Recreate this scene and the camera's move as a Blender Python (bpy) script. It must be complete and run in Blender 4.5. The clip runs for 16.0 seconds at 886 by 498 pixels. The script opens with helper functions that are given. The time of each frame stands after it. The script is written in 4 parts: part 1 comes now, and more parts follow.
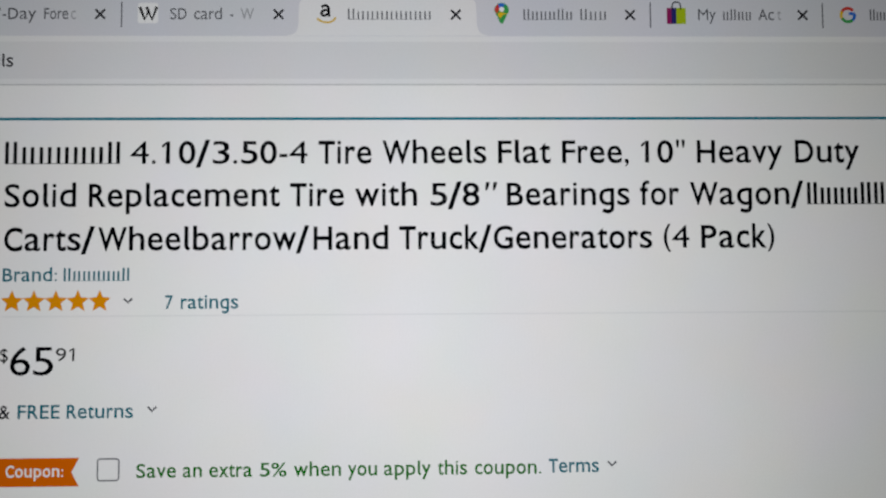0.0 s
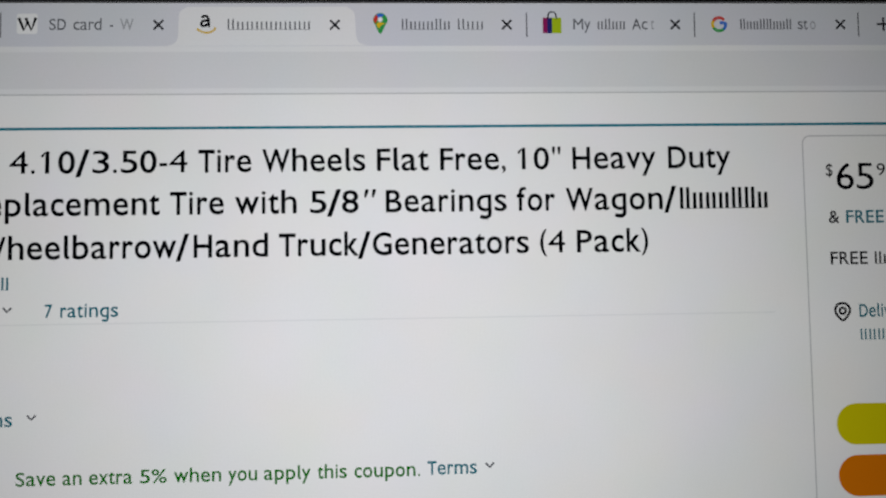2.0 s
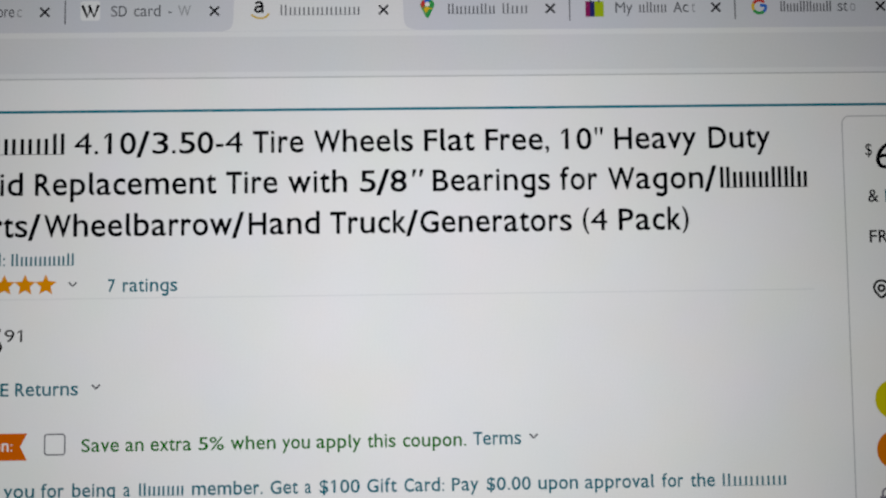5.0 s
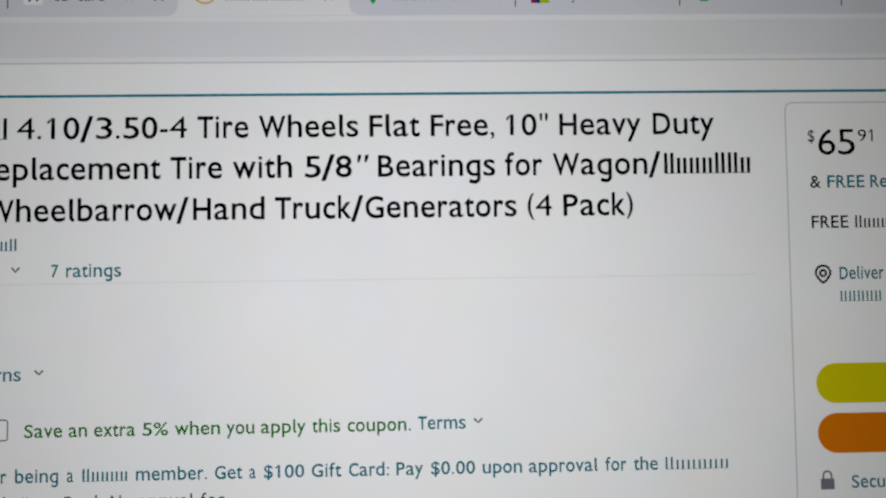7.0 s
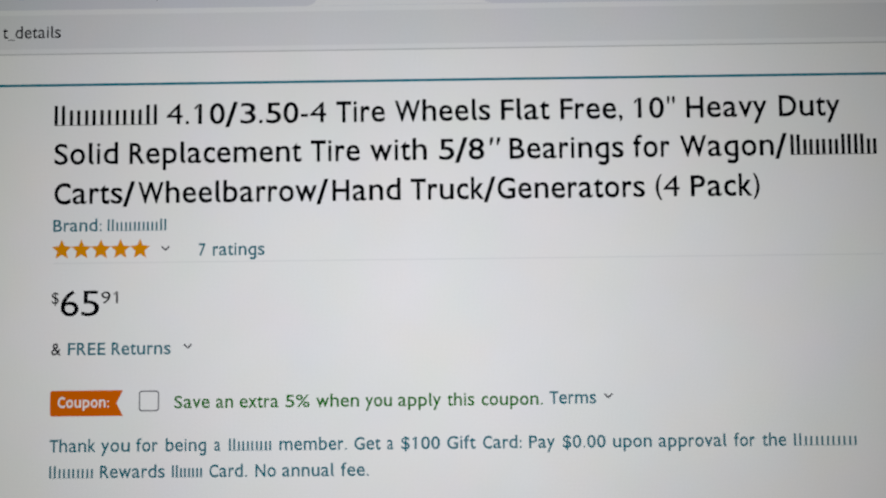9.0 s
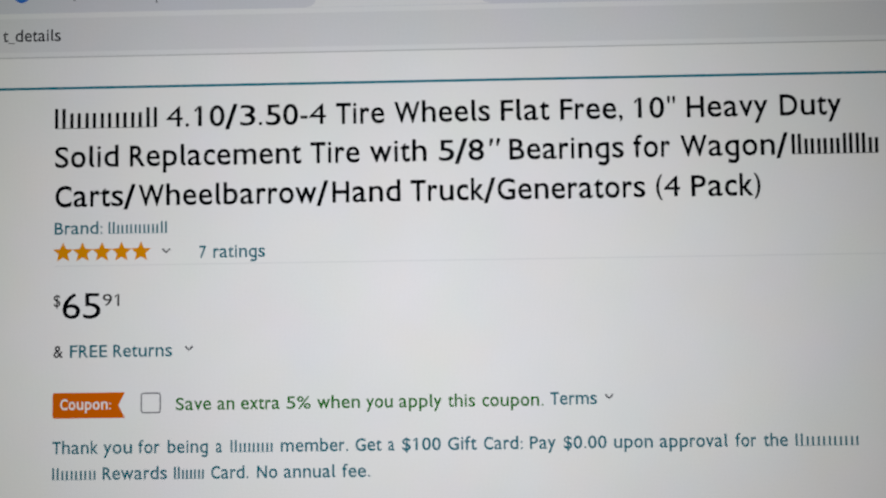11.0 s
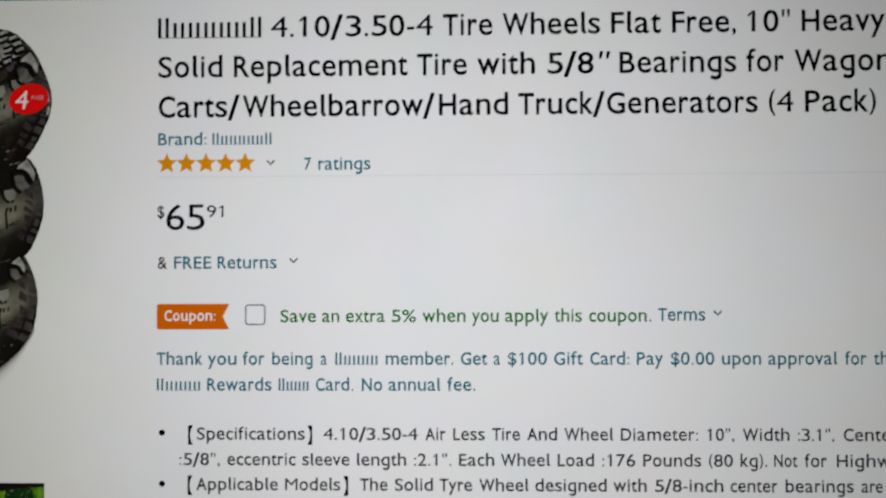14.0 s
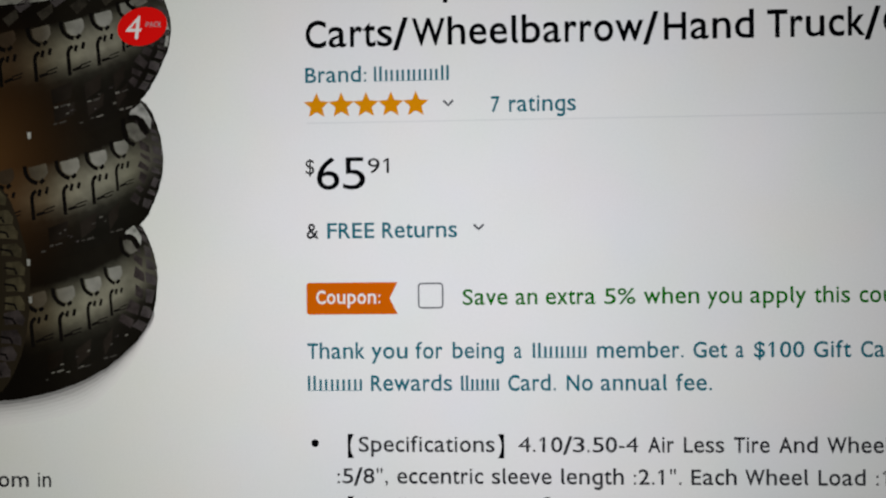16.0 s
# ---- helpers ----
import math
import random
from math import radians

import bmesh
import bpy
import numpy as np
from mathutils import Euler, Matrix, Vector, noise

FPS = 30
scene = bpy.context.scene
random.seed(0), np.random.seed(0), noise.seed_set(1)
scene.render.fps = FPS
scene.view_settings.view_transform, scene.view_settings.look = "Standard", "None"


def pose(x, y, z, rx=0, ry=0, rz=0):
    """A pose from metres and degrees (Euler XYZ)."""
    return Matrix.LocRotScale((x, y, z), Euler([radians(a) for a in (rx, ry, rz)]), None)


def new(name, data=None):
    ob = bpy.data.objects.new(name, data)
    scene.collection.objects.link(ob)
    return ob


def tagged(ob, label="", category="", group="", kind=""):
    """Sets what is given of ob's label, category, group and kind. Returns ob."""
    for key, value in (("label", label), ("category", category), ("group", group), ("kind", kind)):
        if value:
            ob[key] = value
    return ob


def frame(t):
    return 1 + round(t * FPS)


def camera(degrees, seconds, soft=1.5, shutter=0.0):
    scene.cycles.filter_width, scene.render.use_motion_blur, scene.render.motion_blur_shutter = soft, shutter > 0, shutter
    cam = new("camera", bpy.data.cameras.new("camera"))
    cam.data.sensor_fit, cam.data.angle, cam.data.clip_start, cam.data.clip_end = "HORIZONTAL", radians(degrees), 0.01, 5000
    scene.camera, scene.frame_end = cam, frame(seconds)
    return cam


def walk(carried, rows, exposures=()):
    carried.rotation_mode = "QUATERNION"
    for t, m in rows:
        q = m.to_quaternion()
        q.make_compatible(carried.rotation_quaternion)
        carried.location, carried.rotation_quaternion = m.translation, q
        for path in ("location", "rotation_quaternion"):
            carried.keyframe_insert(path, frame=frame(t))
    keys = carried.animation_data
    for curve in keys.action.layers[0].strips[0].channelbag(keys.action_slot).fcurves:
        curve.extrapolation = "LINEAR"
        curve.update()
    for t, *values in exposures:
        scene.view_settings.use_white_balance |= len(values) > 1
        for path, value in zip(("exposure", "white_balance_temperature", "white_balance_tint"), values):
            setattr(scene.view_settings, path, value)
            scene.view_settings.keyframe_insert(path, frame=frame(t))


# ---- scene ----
cam = camera(67.0, 16.0, soft=2.25, shutter=0.2)
# seconds, eye in metres, turn in degrees
ROWS = [
    (0, 0.08396, -0.13599, 1.09757, 92.559, 0.317, -1.034),
    (0.3, 0.08638, -0.13525, 1.09417, 92.795, 0.064, -1.034),
    (0.5, 0.08860, -0.13554, 1.09736, 92.332, 0.701, -1.203),
    (0.7, 0.08896, -0.13520, 1.09527, 92.496, 0.356, -1.188),
    (1, 0.09005, -0.13520, 1.09567, 92.400, 0.377, -1.283),
    (1.3, 0.09397, -0.13615, 1.09659, 92.436, 0.522, -1.334),
    (1.5, 0.09697, -0.13622, 1.09598, 92.627, 0.451, -1.577),
    (1.7, 0.10176, -0.13698, 1.09603, 93.071, 0.804, -1.768),
    (2, 0.10597, -0.13880, 1.09818, 92.696, 0.879, -2.167),
    (2.2, 0.10198, -0.14086, 1.09739, 92.730, 0.571, -2.508),
    (2.3, 0.09829, -0.14259, 1.09805, 92.413, 0.539, -2.589),
    (2.5, 0.09068, -0.14462, 1.09766, 92.399, 0.473, -1.960),
    (2.7, 0.08307, -0.14534, 1.09686, 92.731, 0.368, -1.352),
    (3, 0.08062, -0.14381, 1.09584, 93.059, 0.319, -0.699),
    (3.3, 0.08436, -0.14342, 1.09607, 93.301, 0.466, -0.396),
    (3.5, 0.08494, -0.14374, 1.09687, 92.917, 0.381, -0.404),
    (3.7, 0.08596, -0.14387, 1.09524, 93.062, 0.452, -0.253),
    (4, 0.08944, -0.14325, 1.09412, 92.751, 0.455, -0.210),
    (4.3, 0.09377, -0.14312, 1.09382, 93.087, 0.734, -0.250),
    (4.5, 0.09378, -0.14292, 1.09142, 92.463, 0.542, -0.577),
    (4.7, 0.09698, -0.14248, 1.09119, 93.077, 0.543, -0.354),
    (5, 0.09965, -0.14292, 1.09413, 92.382, 0.745, -0.739),
    (5.2, 0.10139, -0.14187, 1.09165, 92.802, 0.572, -0.329),
    (7.3, 0.10984, -0.14421, 1.09145, 92.074, 0.833, -1.549),
    (7.5, 0.10869, -0.14497, 1.09071, 92.430, 0.847, -1.597),
    (7.7, 0.10577, -0.14560, 1.09006, 92.296, 0.682, -1.465),
    (8, 0.09889, -0.14663, 1.08839, 92.286, 0.763, -1.021),
    (8.3, 0.09560, -0.14749, 1.08729, 92.385, 0.715, -0.344),
    (8.5, 0.09028, -0.14791, 1.08671, 92.075, 0.694, -0.506),
    (8.7, 0.08593, -0.14779, 1.08624, 92.466, 0.383, 0.231),
    (10.8, 0.08662, -0.14669, 1.08910, 91.851, 1.137, 1.154),
    (11, 0.08684, -0.14752, 1.08737, 92.163, 0.889, 0.926),
    (11.3, 0.08926, -0.14786, 1.08839, 92.006, 0.952, 0.754),
    (11.5, 0.09078, -0.14722, 1.08824, 91.997, 1.093, 0.695),
    (11.7, 0.09166, -0.14770, 1.08852, 91.993, 1.145, 0.659),
    (12, 0.09357, -0.14764, 1.08881, 91.867, 1.097, 0.668),
    (12.2, 0.09301, -0.14855, 1.08775, 91.875, 1.176, 0.643),
    (12.5, 0.09308, -0.14797, 1.08442, 91.924, 0.856, 0.631),
    (12.7, 0.09278, -0.14808, 1.08499, 91.837, 0.450, 0.482),
    (13, 0.09190, -0.14972, 1.08223, 92.010, 0.487, 0.519),
    (13.2, 0.09214, -0.14997, 1.08266, 91.768, 0.761, 0.553),
    (13.5, 0.08328, -0.14937, 1.08018, 91.213, 0.738, 0.290),
    (13.7, 0.07464, -0.14791, 1.07594, 91.560, 0.577, 0.936),
    (14, 0.06441, -0.14615, 1.07227, 90.807, 0.232, 1.356),
    (14.2, 0.06187, -0.14619, 1.06678, 90.604, -0.166, 1.722),
    (14.5, 0.05726, -0.14280, 1.06387, 90.590, 0.025, 1.864),
    (14.7, 0.04966, -0.13925, 1.06520, 90.706, 0.529, 2.017),
    (15, 0.03647, -0.12998, 1.06893, 90.601, 0.983, 1.974),
    (15.3, 0.03224, -0.12191, 1.07038, 89.997, 1.279, 2.545),
    (15.5, 0.02905, -0.11837, 1.07017, 89.967, 1.068, 2.327),
    (15.7, 0.02805, -0.11463, 1.06956, 89.946, 1.007, 2.293),
    (16, 0.02687, -0.11652, 1.06909, 89.555, 0.608, 2.422),
]
walk(cam, [(t, pose(*p)) for t, *p in ROWS])

# The monitor's picture is laid out in page units: u to the right and v up from the
# coupon's tick box, UNIT metres each.
UNIT, U_MID, Z_MID = 0.000269, -73.0, 1.06
LEFT, RIGHT, TOP, BOTTOM = -1062.0, 916.0, 359.6, -752.0

# ---- light: the display lights a closed, dim room ----
world = bpy.data.worlds.new("world")
scene.world = world
world.use_nodes = True
world.node_tree.nodes["Background"].inputs[0].default_value = (0.9, 0.95, 1.0, 1)
world.node_tree.nodes["Background"].inputs[1].default_value = 0.05
scene.view_settings.exposure = 0.0
WHITE = 0.70      # light of a white page seen straight on
BEST_SEEN = Vector((0.048, -1.0, 0.048)).normalized()
TINT = (0.988, 0.995, 1.165)  # the backlight's white
FILTER = 0.075     # what the panel's polarising filter lets through straight on


# ---- materials ----
def linear(r, g, b):
    return [(c / 255 / 12.92 if c <= 10 else ((c / 255 + 0.055) / 1.055) ** 2.4) for c in (r, g, b)]


def nodes_of(name):
    m = bpy.data.materials.new(name)
    m.use_nodes = True
    return m, m.node_tree.nodes, m.node_tree.links, m.node_tree.nodes["Principled BSDF"]


def panel_light(n, k, colour):
    """The light of display pixels of one colour: pixel columns and rows, and an uneven backlight."""
    at = n.new("ShaderNodeTexCoord")
    cells = n.new("ShaderNodeMapping")
    cells.inputs["Scale"].default_value = [1 / (1.03 * UNIT)] * 3
    k.new(at.outputs["Object"], cells.inputs["Vector"])
    columns = n.new("ShaderNodeTexWave")
    columns.bands_direction, columns.wave_profile = "X", "SIN"
    columns.inputs["Scale"].default_value = 0.314159
    columns.inputs["Distortion"].default_value = 0.0
    k.new(cells.outputs["Vector"], columns.inputs["Vector"])
    rows = n.new("ShaderNodeTexWave")
    rows.bands_direction = "Z"
    rows.inputs["Scale"].default_value = 0.314159
    k.new(cells.outputs["Vector"], rows.inputs["Vector"])
    cloud = n.new("ShaderNodeTexNoise")
    cloud.inputs["Scale"].default_value = 22.0
    cloud.inputs["Detail"].default_value = 3.0
    k.new(at.outputs["Object"], cloud.inputs["Vector"])
    speck = n.new("ShaderNodeTexNoise")
    speck.inputs["Scale"].default_value = 2600.0
    speck.inputs["Detail"].default_value = 1.0
    k.new(at.outputs["Object"], speck.inputs["Vector"])
    total = None
    for source, weight in ((columns.outputs["Fac"], 0.05), (rows.outputs["Fac"], 0.04), (cloud.outputs["Fac"], 0.10), (speck.outputs["Fac"], 0.08)):
        step = n.new("ShaderNodeMath")
        step.operation = "MULTIPLY_ADD"
        step.inputs[1].default_value = weight
        k.new(source, step.inputs[0])
        if total is None:
            step.inputs[2].default_value = 1 - 0.135
        else:
            k.new(total, step.inputs[2])
        total = step.outputs[0]
    split = n.new("ShaderNodeSeparateXYZ")
    k.new(at.outputs["Object"], split.inputs[0])
    side = n.new("ShaderNodeMapRange")  # the backlight is a little warmer towards one end
    side.interpolation_type = "SMOOTHSTEP"
    side.inputs["From Min"].default_value = (-40 - U_MID) * UNIT
    side.inputs["From Max"].default_value = (-230 - U_MID) * UNIT
    k.new(split.outputs["X"], side.inputs["Value"])
    warm = n.new("ShaderNodeMix")
    warm.data_type = "RGBA"
    warm.inputs["A"].default_value = (1, 1, 1, 1)
    warm.inputs["B"].default_value = (1.0, 1.0, 0.925, 1)
    k.new(side.outputs["Result"], warm.inputs["Factor"])
    blotch = n.new("ShaderNodeTexNoise")
    blotch.inputs["Scale"].default_value, blotch.inputs["Detail"].default_value = 60.0, 3.0
    k.new(at.outputs["Object"], blotch.inputs["Vector"])
    patchy = n.new("ShaderNodeVectorMath")
    patchy.operation = "MULTIPLY_ADD"
    patchy.inputs[1].default_value, patchy.inputs[2].default_value = (0.10, 0.05, 0.12), (0.95, 0.975, 0.94)
    k.new(blotch.outputs["Color"], patchy.inputs[0])
    toned = n.new("ShaderNodeVectorMath")
    toned.operation = "MULTIPLY"
    k.new(warm.outputs["Result"], toned.inputs[0])
    k.new(patchy.outputs[0], toned.inputs[1])
    hue = n.new("ShaderNodeVectorMath")
    hue.operation = "SCALE"
    k.new(toned.outputs[0], hue.inputs[0])
    k.new(total, hue.inputs["Scale"])
    shade = n.new("ShaderNodeVectorMath")
    shade.operation = "MULTIPLY"
    if hasattr(colour, "is_linked"):
        k.new(colour, shade.inputs[0])
    else:
        shade.inputs[0].default_value = colour
    k.new(hue.outputs[0], shade.inputs[1])
    return shade.outputs[0]


def display(name, r, g, b, picture=None):
    """Lit display pixels of an sRGB colour behind the panel's matt, absorbing filter."""
    m, n, k, p = nodes_of(name)
    colour = [c * t for c, t in zip(linear(r, g, b), TINT)]
    source = picture(n, k, colour) if picture else colour
    k.new(panel_light(n, k, source), p.inputs["Emission Color"])
    p.inputs["Emission Strength"].default_value = WHITE / FILTER
    p.inputs["Base Color"].default_value = (0.012, 0.012, 0.013, 1)
    p.inputs["Roughness"].default_value = 0.42
    p.inputs["Specular IOR Level"].default_value = 0.35
    p.inputs["Coat Weight"].default_value = 1.0
    p.inputs["Coat IOR"].default_value = 1.0
    p.inputs["Coat Roughness"].default_value = 0.5
    p.inputs["Coat Tint"].default_value = (FILTER, FILTER, 0.875 * FILTER, 1)  # slanting light comes out a little warmer
    best = n.new("ShaderNodeCombineXYZ")  # the panel is brightest seen from a little to the right and above
    for i, c in enumerate(BEST_SEEN):
        best.inputs[i].default_value = c
    k.new(best.outputs[0], p.inputs["Coat Normal"])
    return m


def surface(name, colour, rough, bump=0.0, size=400.0, spread=0.25, metal=0.0):
    m, n, k, p = nodes_of(name)
    at = n.new("ShaderNodeTexCoord")
    fine = n.new("ShaderNodeTexNoise")
    fine.inputs["Scale"].default_value, fine.inputs["Detail"].default_value = size, 4.0
    wide = n.new("ShaderNodeTexNoise")
    wide.inputs["Scale"].default_value, wide.inputs["Detail"].default_value = size / 40, 3.0
    k.new(at.outputs["Object"], fine.inputs["Vector"])
    k.new(at.outputs["Object"], wide.inputs["Vector"])
    mix = n.new("ShaderNodeMix")
    mix.data_type = "RGBA"
    mix.inputs["A"].default_value = (*[c * (1 - spread) for c in colour], 1)
    mix.inputs["B"].default_value = (*[min(1, c * (1 + spread)) for c in colour], 1)
    k.new(wide.outputs["Fac"], mix.inputs["Factor"])
    k.new(mix.outputs["Result"], p.inputs["Base Color"])
    p.inputs["Roughness"].default_value, p.inputs["Metallic"].default_value = rough, metal
    if bump:
        b = n.new("ShaderNodeBump")
        b.inputs["Strength"].default_value, b.inputs["Distance"].default_value = bump, 0.0005
        k.new(fine.outputs["Fac"], b.inputs["Height"])
        k.new(b.outputs["Normal"], p.inputs["Normal"])
    return m


INK = dict(
    page=display("page_white", 255, 255, 255),
    strip=display("tab_strip_grey", 226, 228, 236),
    field=display("address_field_grey", 236, 237, 240),
    bar=display("toolbar_white", 246, 247, 249),
    black=display("black_text", 5, 6, 10),
    dark=display("dark_grey_text", 46, 47, 52),
    grey=display("grey_text", 96, 98, 104),
    faint=display("faded_text", 172, 174, 180),
    rule=display("pale_rule", 242, 243, 244),
    edge=display("grey_edge", 208, 210, 211),
    teal=display("teal_rule", 8, 122, 144),
    link=display("teal_link", 22, 111, 128),
    tick=display("tick_grey", 116, 118, 124),
    lock=display("padlock_grey", 124, 120, 134),
    green=display("green_text", 14, 114, 12),
    star=display("star_orange", 236, 152, 8),
    coupon=display("coupon_orange", 226, 106, 4),
    yellow=display("button_yellow", 214, 204, 10),
    orange=display("button_orange", 222, 122, 8),
    red=display("sticker_red", 255, 22, 20),
    blue=display("icon_blue", 58, 118, 214),
    sky=display("icon_sky_blue", 60, 150, 210),
    leaf=display("icon_green", 60, 165, 84),
    sun=display("icon_yellow", 236, 196, 40),
    lime=display("icon_lime", 176, 200, 30),
    honey=display("icon_honey", 226, 190, 96),
    rust=display("icon_red", 214, 64, 56),
    plum=display("icon_plum", 150, 34, 96),
    navy=display("icon_navy", 44, 46, 116),
)
case = surface("black_gloss_plastic", (0.012, 0.012, 0.013), 0.22, 0.05, 900, 0.3)
back = surface("black_matt_plastic", (0.02, 0.02, 0.021), 0.6, 0.3, 900, 0.3)
plaster = surface("painted_plaster", (0.55, 0.52, 0.47), 0.85, 0.3, 60, 0.06)
boards = surface("dull_floor", (0.22, 0.17, 0.12), 0.6, 0.2, 60, 0.3)
desk_wood = surface("brown_laminate", (0.16, 0.09, 0.05), 0.45, 0.15, 120, 0.3)


# ---- building helpers ----
def at(u, v, layer=0):
    return Vector(((u - U_MID) * UNIT, -0.00003 * layer, Z_MID + v * UNIT))


def link_mesh(name, mesh, material, parent=None, label=""):
    mesh.materials.append(material)
    ob = new(name, mesh)
    if parent:
        ob.parent = parent
        ob.matrix_parent_inverse = Matrix.Translation(-parent.location)
    return tagged(ob, label)


def part(name, bm, material, parent=None, label=""):
    mesh = bpy.data.meshes.new(name)
    bm.to_mesh(mesh)
    bm.free()
    return link_mesh(name, mesh, material, parent, label)


def add_box(bm, x0, x1, y0, y1, z0, z1, bevel=0.0):
    geom = bmesh.ops.create_cube(bm, size=1.0)["verts"]
    for v in geom:
        v.co = Vector(((x0 + x1) / 2 + v.co.x * (x1 - x0), (y0 + y1) / 2 + v.co.y * (y1 - y0), (z0 + z1) / 2 + v.co.z * (z1 - z0)))
    if bevel:
        edges = list({e for v in geom for e in v.link_edges})
        bmesh.ops.bevel(bm, geom=edges, offset=bevel, segments=3, affect="EDGES", profile=0.5)
    return bm


def box(name, x0, x1, y0, y1, z0, z1, material, parent=None, label="", bevel=0.0):
    return part(name, add_box(bmesh.new(), x0, x1, y0, y1, z0, z1, bevel), material, parent, label)


def smooth(points, steps=5, closed=False):
    """A round line through points."""
    n, out = len(points), []
    for i in range(n if closed else n - 1):
        p = [Vector(points[(i + d) % n] if closed else points[min(max(i + d, 0), n - 1)]) for d in (-1, 0, 1, 2)]
        for s in range(steps):
            t = s / steps
            out.append(0.5 * (2 * p[1] + (p[2] - p[0]) * t + (2 * p[0] - 5 * p[1] + 4 * p[2] - p[3]) * t * t + (3 * p[1] - p[0] - 3 * p[2] + p[3]) * t**3))
    if not closed:
        out.append(Vector(points[-1]))
    return [tuple(v) for v in out]


def fill(bm, outline, layer):
    """A flat shape of page points that faces the viewer."""
    area = sum(a[0] * b[1] - b[0] * a[1] for a, b in zip(outline, outline[1:] + outline[:1]))
    ring = outline if area > 0 else outline[::-1]
    face = bm.faces.new([bm.verts.new(at(u, v, layer)) for u, v in ring])
    face.normal_update()
    bmesh.ops.triangulate(bm, faces=[face])
    return bm


def stroke(bm, points, width, layer):
    """A line of a width along page points."""
    pts = [Vector(p) for p in points]
    sides = []
    for i, p in enumerate(pts):
        d = (pts[min(i + 1, len(pts) - 1)] - pts[max(i - 1, 0)]).normalized()
        nrm = Vector((-d.y, d.x)) * width / 2
        sides.append((bm.verts.new(at(*(p - nrm), layer)), bm.verts.new(at(*(p + nrm), layer))))
    for a, b in zip(sides, sides[1:]):
        bm.faces.new((a[0], b[0], b[1], a[1]))
    return bm


def oval(u, v, ru, rv=None, n=28, turn=0.0):
    rv = ru if rv is None else rv
    c, s = math.cos(turn), math.sin(turn)
    ring = [(ru * math.cos(2 * math.pi * i / n), rv * math.sin(2 * math.pi * i / n)) for i in range(n)]
    return [(u + a * c - b * s, v + a * s + b * c) for a, b in ring]


def rounded(u0, v0, u1, v1, r, n=6):
    out = []
    for cu, cv, start in ((u1 - r, v1 - r, 0), (u0 + r, v1 - r, 90), (u0 + r, v0 + r, 180), (u1 - r, v0 + r, 270)):
        out += [(cu + r * math.cos(radians(start + 90 * i / n)), cv + r * math.sin(radians(start + 90 * i / n))) for i in range(n + 1)]
    return out


def shape(name, outlines, ink, layer, parent, label=""):
    bm = bmesh.new()
    for o in outlines:
        fill(bm, o, layer)
    return part(name, bm, ink if not isinstance(ink, str) else INK[ink], parent, label)


def lines(name, runs, width, ink, layer, parent, label=""):
    bm = bmesh.new()
    for r in runs:
        stroke(bm, r, width, layer)
    return part(name, bm, INK[ink], parent, label)


# Widths of a plain humanist letter: advance, left and right bearing, in thousandths of a cap height.
WIDTHS = {}
for row in ("a 779 66 62|b 858 120 79|c 667 79 45|d 858 79 120|e 786 79 70|f 475 27 0|g 845 79 120|h 860 120 113|i 372 98 98|j 354 0 110|k 735 120 0|l 410 112 40",
            "m 1303 120 113|n 860 120 113|o 846 79 79|p 858 120 79|q 858 79 120|r 572 120 14|s 668 62 55|t 495 14 10|u 860 113 120|v 698 7 7|w 1090 14 14|x 734 14 14|y 699 7 7|z 655 55 55",
            "A 886 0 0|B 908 137 75|C 884 79 48|D 1021 137 85|E 779 137 68|F 723 137 27|G 1020 79 103|H 1034 137 137|I 391 137 137|K 860 137 0|L 727 137 27|M 1265 137 137",
            "N 1056 137 137|O 1091 79 79|P 843 137 62|R 866 137 0|S 769 68 65|T 775 14 14|U 1020 130 130|V 834 0 0|W 1297 14 14|Y 785 0 0",
            "0 800 65 65|1 800 128 310|2 800 65 65|3 800 55 65|4 800 25 25|5 800 75 65|6 800 70 60|7 800 62 62|8 800 62 62|9 800 60 70|. 373 102 102|, 343 60 90|: 373 102 102",
            "- 451 58 58|/ 540 -40 -20|( 415 90 40|) 415 40 90|$ 800 82 82|% 1164 68 68|& 1023 75 0|\" 561 92 92|' 310 80 80|_ 628 0 0"):
    for cell in row.split("|"):
        letter, *sizes = cell.split(" ")
        WIDTHS[letter] = [int(s) / 1000 for s in sizes]
GLYPHS = {}


def outline_of(letter, offset):
    """A letter of the built-in font, as points and triangles."""
    curve = bpy.data.curves.new("letter", "FONT")
    curve.body, curve.resolution_u, curve.offset, curve.fill_mode = letter, 4, offset, "FRONT"
    ob = bpy.data.objects.new("letter", curve)
    mesh = bpy.data.meshes.new_from_object(ob)
    mesh.calc_loop_triangles()
    pts, tris = [tuple(v.co[:2]) for v in mesh.vertices], [tuple(t.vertices) for t in mesh.loop_triangles]
    bpy.data.objects.remove(ob)
    bpy.data.curves.remove(curve)
    bpy.data.meshes.remove(mesh)
    return pts, tris


def raised(letter, y, low, high):
    """Height in cap heights of a point of the built-in font: its small letters are made taller."""
    if letter in "/()":
        return -0.18 + (y - low) / (high - low) * 1.26
    if letter == "-":
        return y * 1.62
    if y < 0:
        return y * 1.46
    if letter.islower():
        return y * 1.67 if y < 0.449 else 0.75 + (y - 0.449) * 1.373
    return y / 0.682


